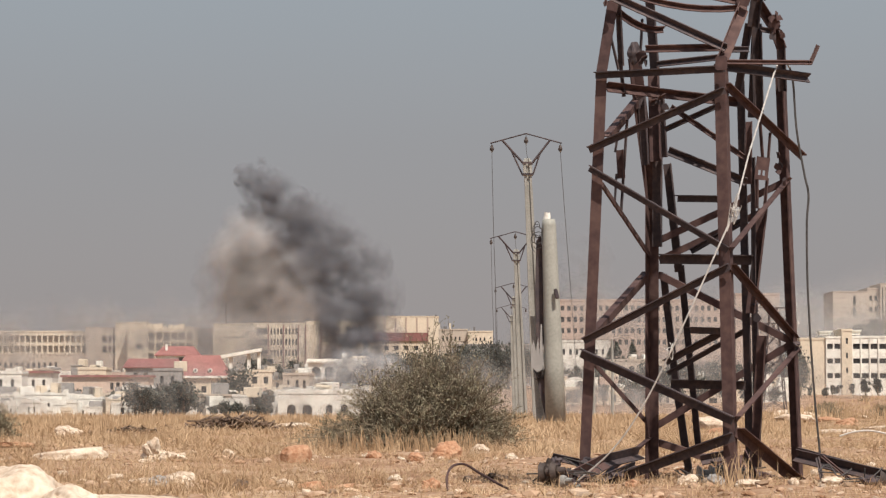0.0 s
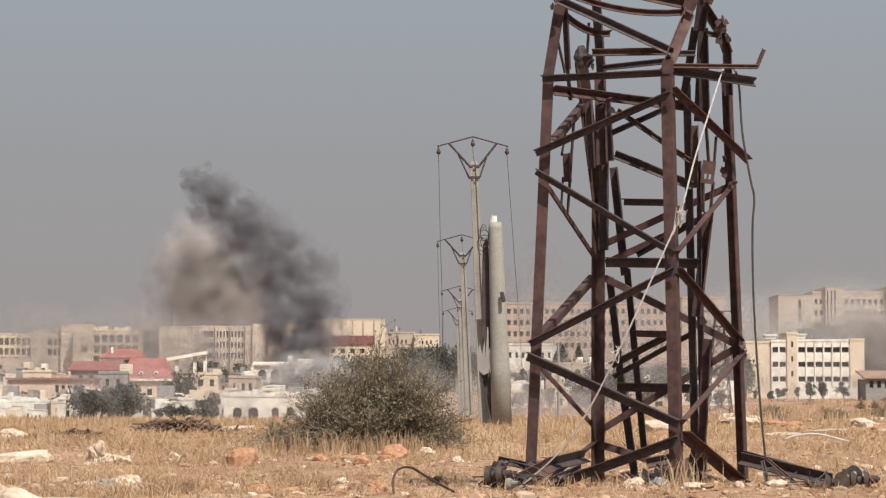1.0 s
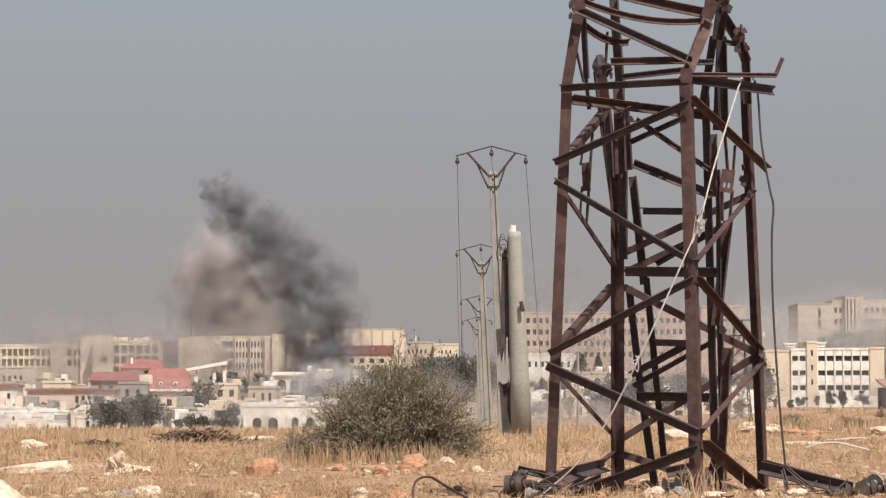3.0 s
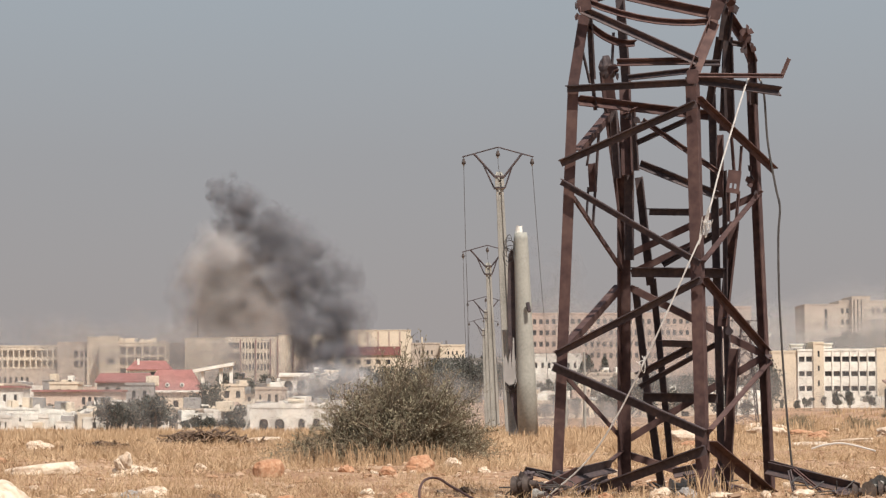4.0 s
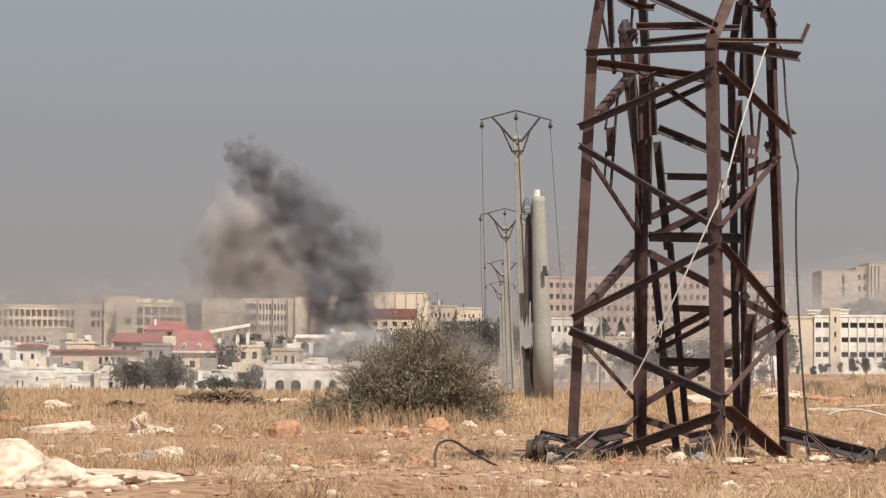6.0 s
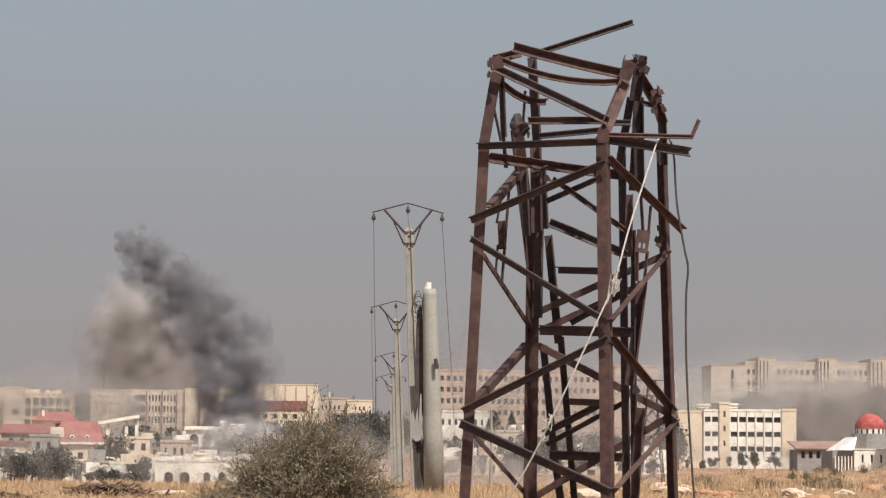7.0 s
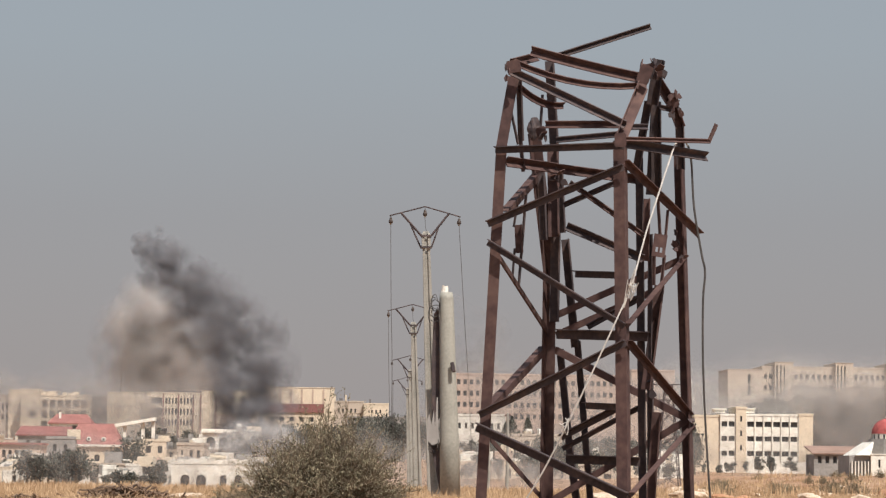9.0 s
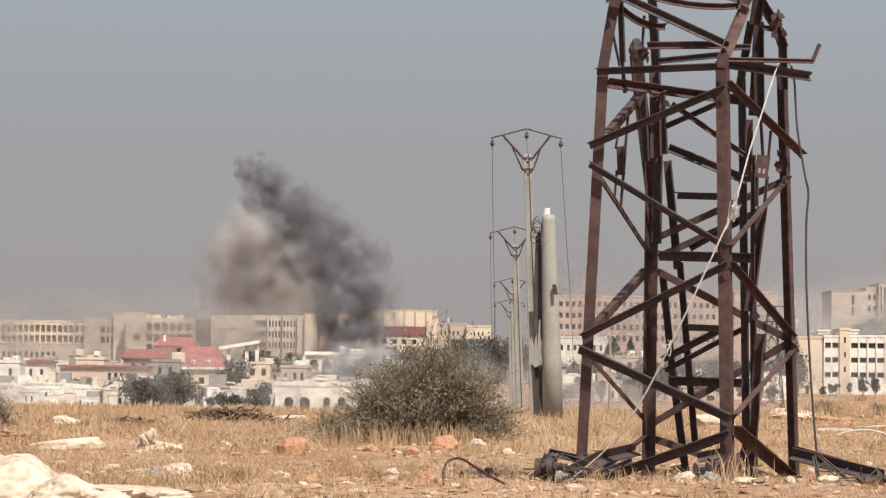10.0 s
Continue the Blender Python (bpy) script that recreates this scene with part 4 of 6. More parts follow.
    edge = random.Random(12)
    for xa, xb, n in ((-63.23, -40.4, 24), (-22.25, -6.15, 16), (-40.18, -22.25, 6)):
        for i in range(n):
            x, w = xa + (xb - xa) * (i + edge.random()) / n, edge.uniform(0.9, 3.4)
            simple_house(x - w / 2, x + w / 2, -0.25 + (1.5 - -0.25) * edge.random() ** 1.2, edge.uniform(328, 337), edge.choice((WHITE, WHITE, WHITE, WHITE, WHITE, CREAM)), "crumbling whitewashed outbuilding at the field's edge", edge.choice((0, 1, 1, 2)), 1, 2.6, edge.uniform(0.7, 1.4), 2.0, edge.uniform(-25, 25), edge.random() < 0.3, fill=edge.uniform(0.3, 0.6), drop=edge.uniform(0.3, 0.7), rim=-edge.uniform(0.3, 0.9))
    s = site("minaret", 95.25, 700, "slim pale minaret with a balcony", "minaret")
    z = 30.28
    for n, r0, r1, a, b in (("shaft", 1.1, 0.9, 2, z - 8), ("balcony", 1.7, 1.7, z - 8, z - 7), ("lantern", 0.8, 0.7, z - 7, z - 3), ("spire", 0.9, 0.05, z - 3, z)):
        bm = bmesh.new()
        bmesh.ops.create_cone(bm, cap_ends=True, segments=12, radius1=r0, radius2=r1, depth=b - a, matrix=Matrix.Translation((0, 0, (a + b) / 2)))
        part(n, bm, WHITE, s)
    s = site("radio_mast", -90.45, 1075, "thin pale mast above the roofs", "mast")
    bm = bmesh.new()
    bmesh.ops.create_cone(bm, cap_ends=True, segments=6, radius1=0.55, radius2=0.3, depth=26, matrix=Matrix.Translation((0, 0, 33)))
    box(bm, -0.8, 0.8, -0.8, 0.8, 8, 20.1)
    part("pole", bm, GREY, s)


town_far()
school()
university()
mosque()
town_near()


# ---- trees of the town ----
def tree(x, y, height, width, label, kind="broad", mat=LEAF):
    rnd = random.Random(int(x * 7 + y * 3))
    g = ground_z(x, y)
    t = empty("tree" if kind == "broad" else "cypress", pose(x, y, g), label, "tree", "town trees")
    bm = tube([(0, 0, -0.3), (0.1, 0, height * 0.3), (0.0, 0.1, height * 0.7)], [width * 0.06, width * 0.045, width * 0.02], 6)
    part("trunk", bm, BARK, t)
    verts, faces = [], []
    n = int(600 + 90 * width)
    clumps = [(Vector((rnd.gauss(0, width * 0.22), rnd.gauss(0, width * 0.22), height * rnd.uniform(0.35, 0.92))), width * rnd.uniform(0.14, 0.3)) for _ in range(9)]
    for i in range(n):
        if kind == "broad":
            c, r = rnd.choice(clumps)
            p = c + Vector((rnd.gauss(0, 1), rnd.gauss(0, 1), rnd.gauss(0, 0.8))) * r * 0.6
        else:
            k = rnd.random() ** 0.8
            a, rr = rnd.uniform(0, 6.28), width * 0.5 * (1 - k) ** 0.7 * rnd.uniform(0.3, 1.25)
            p = Vector((math.cos(a) * rr, math.sin(a) * rr, height * (0.08 + 0.92 * k)))
        s = rnd.uniform(0.12, 0.32) * (0.6 + width * 0.08)
        q = Euler((rnd.uniform(0, 6), rnd.uniform(0, 6), rnd.uniform(0, 6))).to_matrix()
        b = len(verts)
        verts += [p + q @ Vector(v) * s for v in ((-1, 0, 0), (0.1, -0.6, 0), (1, 0, 0.2), (0, 0.6, 0.1))]
        faces.append((b, b + 1, b + 2, b + 3))
    ob = fast_mesh("crown", verts, faces, mat)
    ob.parent = t


def town_trees():
    rnd = random.Random(11)
    # x, distance, height, width
    for x0, x1, y, n, top, kind in (
        (-39.1, -32.1, 325, 16, 3.5, "broad"), (-36.25, -33.55, 440, 3, 7.91, "broad"), (-28.7, -21.4, 323, 14, 1.0, "broad"), (-34.7, -22.22, 345, 9, 2.58, "broad"), (-63.45, -12.62, 392, 14, 2.84, "broad"),
        (-47.57, -34.75, 650, 7, 12.49, "broad"), (-12.36, 12.62, 600, 15, 12.9, "broad"), (2.45, 26.99, 700, 12, 17.54, "broad"),
        (36.97, 45.38, 590, 7, 15.8, "cypress"), (28.4, 37.6, 600, 5, 11.59, "broad"), (47.0, 64.66, 620, 9, 12.22, "broad"),
        (73.74, 77.79, 560, 4, 12.95, "broad"), (82.35, 95.37, 540, 7, 6.25, "slim"), (121.86, 165.7, 690, 26, 12.4, "broad"), (114.02, 151.29, 630, 22, 9.2, "broad"),
        (114.3, 129.41, 690, 9, 13.2, "broad"), (97.66, 101.73, 530, 3, 6.14, "slim"), (57.18, 73.13, 560, 8, 9.88, "broad"),
        (-30.43, -11.41, 620, 9, 12.49, "broad"), (20.54, 60.41, 455, 12, 5.37, "broad"), (32.66, 66.97, 540, 14, 10.14, "broad"), (76.54, 83.11, 545, 3, 4.87, "slim"),
    ):
        for i in range(n):
            x = x0 + (x1 - x0) * (i + rnd.uniform(0.1, 0.9)) / n
            yy = y + rnd.uniform(-8, 8)
            h = (top - ground_z(x, y)) * rnd.uniform(0.6, 1.0)
            if kind == "broad":
                tree(x, yy, h, h * rnd.uniform(0.6, 0.95), "dark dusty green broad tree among houses", kind)
            elif kind == "slim":
                tree(x, yy, h, h * rnd.uniform(0.38, 0.55), "young dusty green tree beside the school wall", "broad")
            else:
                tree(x, yy, h, h * rnd.uniform(0.34, 0.5), "dark slim cypress beside buildings", kind)


town_trees()


# ---- power line poles ----
def insulator(parent, p, length=0.24):
    """A dark bell on a short hook, its glass rim pale below."""
    part("hook", tube([(p[0], p[1], p[2] + 0.1), (p[0], p[1], p[2] - 0.05)], 0.014, 5), RUST_DARK, parent)
    bm = bmesh.new()
    rings = []
    for z, r in ((0, 0.03), (-0.03, 0.055), (-0.1, 0.06), (-0.12, 0.085), (-0.2, 0.09), (-length, 0.06)):
        rings.append([bm.verts.new((p[0] + r * math.cos(k * math.pi / 5), p[1] + r * math.sin(k * math.pi / 5), p[2] + z)) for k in range(10)])
    for r0, r1 in zip(rings, rings[1:]):
        for k in range(10):
            bm.faces.new((r0[k], r0[(k + 1) % 10], r1[(k + 1) % 10], r1[k]))
    bm.faces.new(rings[0]), bm.faces.new(rings[-1])
    bell = part("insulator", bm, PORCELAIN, parent, "dark porcelain insulator bell", smooth=True)
    bm = bmesh.new()
    bmesh.ops.create_cone(bm, cap_ends=True, segments=10, radius1=0.03, radius2=0.055, depth=0.07, matrix=Matrix.Translation((p[0], p[1], p[2] - length - 0.03)))
    part("cap", bm, GLASS_OLD, bell, "pale glass tip")


def grooved_pole(line):
    """Tapered concrete post with a groove down its faces. line: (x, z, half width)."""
    bm = bmesh.new()
    prof = ((-1, -1), (-0.4, -1), (-0.34, -0.55), (0.34, -0.55), (0.4, -1), (1, -1), (1, 1), (0.4, 1), (0.34, 0.55), (-0.34, 0.55), (-0.4, 1), (-1, 1))
    rings = [[bm.verts.new((x + a * r, b * r, z)) for a, b in prof] for x, z, r in line]
    for r0, r1 in zip(rings, rings[1:]):
        for k in range(12):
            bm.faces.new((r0[k], r0[(k + 1) % 12], r1[(k + 1) % 12], r1[k]))
    bm.faces.new(rings[0]), bm.faces.new(rings[-1])
    return bm


def line_pole(x, y, height, lean, drop, label):
    """Tapered concrete pole, V bracket and peaked cross arm with three insulators."""
    g = -1.5
    t = empty("power_pole", pose(x, y, 0), label, "power pole", "power line poles")
    part("pole", grooved_pole([(lean * (1 - z / height), z, r) for z, r in ((g, 0.245), (height * 0.5, 0.195), (height - 1.75, 0.15), (height - 1.7, 0.19), (height - 1.15, 0.17), (height - 1.02, 0.1))]), CONCRETE, t)
    for z, r in ((height - 1.68, 0.2), (height - 1.22, 0.185)):
        bm = bmesh.new()
        for x0, x1, y0, y1 in ((-r - 0.03, r + 0.03, -r - 0.03, -r), (-r - 0.03, r + 0.03, r, r + 0.03), (-r - 0.03, -r, -r, r), (r, r + 0.03, -r, r)):
            box(bm, x0 + lean * 0.12, x1 + lean * 0.12, y0, y1, z - 0.035, z + 0.035)
        part("strap", bm, RUST_DARK, t, "rusty steel strap")
    for sx in (-1, 1):
        part("arm_brace", tube([(sx * 0.2 + lean * 0.12, 0, height - 1.2), (sx * 0.98, 0, height - 0.27)], 0.05, 6), RUST_DARK, t)
        part("arm_brace", tube([(sx * 0.22 + lean * 0.12, 0, height - 1.68), (sx * 0.6, 0, height - 0.72)], 0.034, 6), RUST_DARK, t)
        part("cross_arm", tube([(sx * 1.46, 0, height - 0.4), (0, 0, height)], 0.028, 6), RUST_DARK, t)
        insulator(t, (sx * 1.40, 0, height - 0.47))
    insulator(t, (0, 0, height - 0.14))
    part("jumper_wire", tube(curve_points([(0, 0, height - 0.45), (0.02, -0.02, height - 0.8), (0.08, 0, height - 1.1)], 4), 0.014, 4), CABLE_DARK, t)
    for sx, ln in zip((-1, 1), drop):
        if ln:
            k = 0.02 if sx < 0 else 0.068
            part("hanging_wire", tube(curve_points([(sx * 1.40, 0, height - 0.74), (sx * 1.40 + k * 0.42 * ln, 0, height - 0.8 - ln * 0.4), (sx * 1.40 + k * 0.7 * ln + 0.03, 0, height - 0.8 - ln * 0.7), (sx * 1.40 + k * ln, 0, height - 0.8 - ln)], 5), 0.016, 4), CABLE_DARK, t, "slack broken conductor")
    return t


LAB = "weathered concrete power pole with a peaked steel cross arm"
line_pole(3.4, 105, 11.74, 0.5, (8.0, 9.2), "weathered concrete power pole with steel cross arm and broken wires")
line_pole(4.19, 149, 10.66, 0.45, (7.0, 0), LAB)
line_pole(5.46, 199, 10.03, 0.35, (6.5, 0), LAB)
line_pole(6.63, 250, 10.33, 0.33, (6.0, 0), LAB)
for px, d, top in ((15.07, 230, 6.49), (15.15, 260, 4.96)):
    o = empty("wooden_pole", pose(px, d, 0), "thin grey pole standing in the field", "pole")
    part("pole", tube([(0, 0, -1.4), (0.05, 0, top * 0.5), (0, 0, top)], [0.16, 0.13, 0.1], 8), CONCRETE, o)
    part("cap", tube([(-0.3, 0, top - 0.2), (0.3, 0, top - 0.15)], 0.05, 6), RUST, o)


def standpipe():
    """Leaning painted pipe column with torn sheet steel beside it."""
    y = 90.0
    foot, head = Vector((3.94, 90.0, -0.03)), Vector((3.7, 90.0, 7.15))
    t = empty("steel_column", pose(foot.x, y, 0), "leaning grey-green steel column with a torn top", "column")
    inv = t.matrix_world.inverted()
    foot.z = -0.2
    part("column", tube([inv @ foot.lerp(head, k) for k in (0, 0.3, 0.6, 0.97, 1.0)], [0.36, 0.34, 0.29, 0.25, 0.22], 24), PIPE, t, smooth=True)
    bm = bmesh.new()
    rim = [(0.2 * math.cos(k * 0.5), 0.2 * math.sin(k * 0.5), 0.27 if 6 < k < 9 else 0.16 + 0.1 * math.sin(k * 0.8)) for k in range(3, 11)]
    lo = [bm.verts.new(inv @ (head + Vector((a, b, -0.02)))) for a, b, c in rim]
    hi = [bm.verts.new(inv @ (head + Vector((a * 0.8, b * 0.8, c * 0.9)))) for a, b, c in rim]
    for k in range(len(rim) - 1):
        bm.faces.new((lo[k], lo[k + 1], hi[k + 1], hi[k]))
    torn = part("torn_cap", bm, WHITE, t, "pale torn rim of the column")
    thick = torn.modifiers.new("thickness", "SOLIDIFY")
    thick.thickness = 0.02
    part("bracket", tube([inv @ Vector((3.91, 89.6, 4.68)), inv @ Vector((3.98, 89.5, 4.36))], 0.07, 6), RUST_DARK, t)
    for outline, dy, mat, lab in (
        (((3.273, 6.412), (3.449, 6.612), (3.546, 4.789), (3.545, 2.811), (3.409, 2.552), (3.269, 2.807), (3.229, 4.785)), 0.2, RUST_DARK, "dark torn sheet steel"),
        (((3.237, 1.78), (3.612, 1.863), (3.727, 0.091), (3.63, -0.028)), 0.15, RUST_DARK, "dark pointed shred of sheet steel"),
        (((3.082, 2.68), (3.158, 2.917), (3.241, 2.524), (3.315, 3.037), (3.36, 2.368), (3.409, 3.472), (3.448, 3.472), (3.479, 2.37), (3.542, 1.918), (3.267, 1.816), (3.069, 2.011)), -0.1, GREY, "ragged grey shreds of cladding"),
    ):
        bm = bmesh.new()
        near = [bm.verts.new((x - foot.x, dy - 0.03, z)) for x, z in outline]
        back = [bm.verts.new((x - foot.x, dy + 0.03, z)) for x, z in outline]
        bm.faces.new(near), bm.faces.new(back)
        for i in range(len(outline)):
            k = (i + 1) % len(outline)
            bm.faces.new((near[i], near[k], back[k], back[i]))
        part("torn_sheet", bm, mat, t, lab)
    rnd = random.Random(3)
    for c, n in (((3.3, 90.0, 6.82), 7), ((3.33, 90.0, 2.18), 6)):
        for i in range(n):
            c0 = inv @ Vector(c)
            r = rnd.uniform(0.12, 0.3)
            pts = [c0 + Vector((math.cos(a) * r * 0.8 + rnd.gauss(0, 0.03), rnd.gauss(0, 0.1), math.sin(a) * r * 1.6 - i * 0.08)) for a in [k * 0.8 + i for k in range(7)]]
            part("wire_coil", tube(curve_points(pts, 4), 0.014, 4), CABLE_DARK, t)
    part("ladder_pole", tube([inv @ Vector((3.19, 91.0, 3.79)), inv @ Vector((3.46, 91.0, 0.0))], [0.12, 0.16], 8), CONCRETE, t)


standpipe()


def far_pylon():
    """Slim lattice mast standing behind."""
    t = empty("lattice_mast", pose(42.29, 330, 0), "slim grey lattice mast far behind the tower", "power tower")
    top, w0, w1 = 12.98, 1.5, 0.45
    n = 8
    for sx, sy in ((-1, -1), (1, -1), (1, 1), (-1, 1)):
        part("leg", tube([(sx * w0 * 1.06, sy * w0 * 1.06, -1.4), (sx * w1, sy * w1, top)], 0.07, 4), RUST_DARK, t)
    for i in range(n):
        a, b = i / n, (i + 1) / n
        for (ax, ay), (bx, by) in (((-1, -1), (1, -1)), ((1, -1), (1, 1)), ((-1, -1), (-1, 1)), ((-1, 1), (1, 1))):
            wa, wb = w0 + (w1 - w0) * a, w0 + (w1 - w0) * b
            part("brace", tube([(ax * wa, ay * wa, top * a), (bx * wb, by * wb, top * b)], 0.05, 4), RUST_DARK, t)
            part("brace", tube([(bx * wa, by * wa, top * a), (ax * wb, ay * wb, top * b)], 0.05, 4), RUST_DARK, t)
    for z, w in ((top, 2.2), (top - 2, 2.6)):
        part("cross_arm", tube([(-w, 0, z), (w, 0, z)], 0.09, 4), RUST_DARK, t)


far_pylon()


# ---- cables and wreckage at the tower ----
def cable(name, pts, r, mat, label, n=8):
    o = link(name, tube(curve_points(pts, n), r, 6), mat)
    tagged(o, label, "cable")


cable("pale_cable", [(3.026, 22.35, 3.617), (2.983, 22.25, 3.653), (2.933, 22.2, 3.652), (2.87, 22.1, 3.584), (2.721, 21.9, 3.18), (2.583, 21.7, 2.797), (2.433, 21.5, 2.318), (2.274, 21.4, 1.966), (1.974, 21.4, 1.309), (1.675, 21.5, 0.7), (1.421, 21.6, 0.323), (1.095, 21.7, 0.024)], 0.0078, CABLE_PALE, "frayed pale cable hanging across the tower")
for i in range(9):
    rnd = random.Random(i)
    c = Vector((2.428, 21.45, 2.314)) if i < 7 else Vector((1.88, 21.4, 1.121))
    cable("frayed_strand", [c + Vector((rnd.gauss(0, 0.026), rnd.gauss(0, 0.03), rnd.gauss(0, 0.08))) for _ in range(5)], 0.0035, CABLE_PALE, "loose frayed strand of a pale cable", 4)
cable("dark_cable", [(3.019, 22.3, 3.62), (3.061, 22.4, 3.485), (3.087, 22.4, 3.088), (3.153, 22.4, 2.692), (3.186, 22.4, 2.519), (3.169, 22.4, 2.247), (3.174, 22.4, 1.656), (3.216, 22.4, 0.871), (3.269, 22.4, 0.226), (3.278, 22.4, 0.041)], 0.0095, CABLE_DARK, "dark cable hanging from the broken tower top")
cable("curled_cable", [(0.04, 20.3, 0.023), (0.031, 20.4, 0.122), (0.072, 20.6, 0.201), (0.173, 20.8, 0.215), (0.3, 20.8, 0.142), (0.454, 20.6, 0.058), (0.583, 20.4, 0.002)], 0.011, RUST, "rusty curled cable end lying on the soil")
cable("bent_wire", [(5.832, 38.0, 0.227), (6.032, 38.0, 0.285), (6.323, 38.0, 0.302), (6.778, 38.0, 0.194)], 0.014, CABLE_PALE, "pale bent wire above the grass")


def fallen_arm():
    t = empty("fallen_cross_arm", pose(3.057, 22, 0.1), "dark steel cross arm lying on the ground", "steel beam")
    inv = t.matrix_world.inverted()
    for p, q, w, m in (
        ((3.031, 22.3, 0.244), (3.735, 21.8, 0.073), 0.082, RUST_DARK), ((3.082, 22.5, 0.294), (3.503, 22.2, 0.174), 0.039, RUST_DARK), ((3.206, 21.9, 0.255), (3.424, 21.7, 0.054), 0.024, RUST),
        ((3.168, 21.9, 0.245), (3.192, 21.8, 0.072), 0.029, RUST_DARK), ((0.94, 22.2, 0.24), (1.277, 22.3, 0.165), 0.048, RUST_DARK), ((1.054, 21.7, 0.044), (1.394, 22.0, 0.202), 0.096, RUST),
        ((1.406, 22.2, 0.198), (1.737, 22.6, 0.261), 0.087, RUST_DARK), ((1.344, 21.8, 0.064), (1.644, 22.0, 0.176), 0.048, RUST_DARK), ((2.257, 22.6, 0.198), (2.577, 22.6, 0.261), 0.067, RUST_DARK),
        ((2.222, 22.0, 0.054), (2.484, 22.2, 0.196), 0.058, RUST_DARK), ((2.556, 22.2, 0.269), (2.654, 22.0, 0.035), 0.077, RUST),
    ):
        part("beam", angle_bar(inv @ Vector(p), inv @ Vector(q), w, 0.01, (0, -0.6, 0.8)), m, t)


fallen_arm()


def disc_string(c, d, n, r, mat, label):
    """Cap-and-disc insulators on a rod."""
    t = empty("insulator_string", Matrix.Translation(c), label, "insulator", "broken insulator strings")
    d = Vector(d).normalized()
    m = d.to_track_quat("Z", "Y").to_matrix().to_4x4()
    for i in range(n):
        bm = bmesh.new()
        bmesh.ops.create_cone(bm, cap_ends=True, segments=18, radius1=r, radius2=r * 0.62, depth=0.035, matrix=m @ Matrix.Translation((0, 0, i * 0.105)))
        bmesh.ops.create_cone(bm, cap_ends=True, segments=12, radius1=r * 0.45, radius2=r * 0.35, depth=0.06, matrix=m @ Matrix.Translation((0, 0, i * 0.105 + 0.06)))
        part("disc", bm, mat, t)
    part("rod", tube([Vector((0, 0, 0)), d * n * 0.105], 0.016, 6), RUST_DARK, t)


disc_string((0.84, 21.6, 0.13), (0.9, -0.42, 0.08), 2, 0.085, PORCELAIN, "sooty insulator string beside the tower foot")
disc_string((1.0, 21.2, 0.067), (0.6, -0.7, 0.1), 1, 0.055, GLASS_OLD, "dusty glass insulator string beside the tower foot")
disc_string((1.028, 21.8, 0.096), (-0.8, -0.5, 0.3), 1, 0.075, PORCELAIN, "sooty insulator string beside the tower foot")
disc_string((2.181, 21.9, 0.113), (1, 0.2, 0.05), 4, 0.07, GLASS_OLD, "broken pale insulators under the tower")
disc_string((3.633, 21.3, 0.073), (1, -0.3, 0.1), 4, 0.085, PORCELAIN, "sooty insulator string at the fallen arm's end")
disc_string((3.732, 21.2, 0.099), (0.5, 0.6, 0.2), 3, 0.075, GLASS_OLD, "pale insulator discs at the fallen arm's end")


def crumpled_scrap(c, w, high, mat, seed):
    """A torn, folded lump of burnt steel."""
    rnd = random.Random(seed)
    bm = bmesh.new()
    bmesh.ops.create_icosphere(bm, subdivisions=3, radius=1)
    off = Vector((rnd.uniform(0, 40), rnd.uniform(0, 40), rnd.uniform(0, 40)))
    for v in bm.verts:
        k = 0.75 + 0.6 * noise.noise(v.co * 1.3 + off) + 0.45 * abs(noise.noise(v.co * 3.1 + off)) - 0.3 * abs(noise.noise(v.co * 5 + off))
        v.co = Vector((v.co.x * w * k, v.co.y * w * 0.8 * k, v.co.z * high * k))
    o = link("scrap_lump", bm, mat)
    o.location = c
    tagged(o, "crumpled lump of burnt wreckage lying by the tower", "debris", "tower wreckage")


for i, (c, w, high, m) in enumerate((
    ((0.873, 21.7, 0.127), 0.085, 0.14, PORCELAIN),
    ((0.957, 21.9, 0.199), 0.06, 0.06, RUST_DARK),
    ((0.978, 21.6, 0.051), 0.06, 0.06, RUST_DARK),
    ((1.259, 22.0, 0.201), 0.09, 0.06, RUST_DARK),
    ((1.13, 21.8, 0.095), 0.08, 0.05, RUST_DARK),
    ((1.47, 21.9, 0.096), 0.09, 0.04, RUST_DARK),
    ((2.13, 21.8, 0.054), 0.05, 0.07, RUST_DARK),
    ((2.345, 21.9, 0.092), 0.07, 0.09, PORCELAIN),
    ((2.215, 21.7, 0.039), 0.05, 0.04, GLASS_OLD),
    ((2.666, 22.1, 0.08), 0.07, 0.05, RUST_DARK),
    ((3.533, 21.5, 0.024), 0.1, 0.05, RUST_DARK),
    ((3.306, 21.7, 0.043), 0.07, 0.04, RUST_DARK),
)):
    crumpled_scrap((c[0], c[1], max(c[2], ground_z(c[0], c[1]) + high * 0.4)), w, high, m, 300 + i)
for i, (x, y) in enumerate(((0.95, 21.6), (1.25, 21.8), (2.2, 21.7), (2.75, 21.9), (3.3, 21.7), (3.55, 21.6))):
    rnd = random.Random(400 + i)
    pts = [(x + rnd.gauss(0, 0.16), y + rnd.gauss(0, 0.12), ground_z(x, y) + max(0.01, rnd.gauss(0.1, 0.06))) for _ in range(6)]
    cable("tangled_wire", pts, 0.006, CABLE_DARK, "dark tangled wire lying in the wreckage", 5)


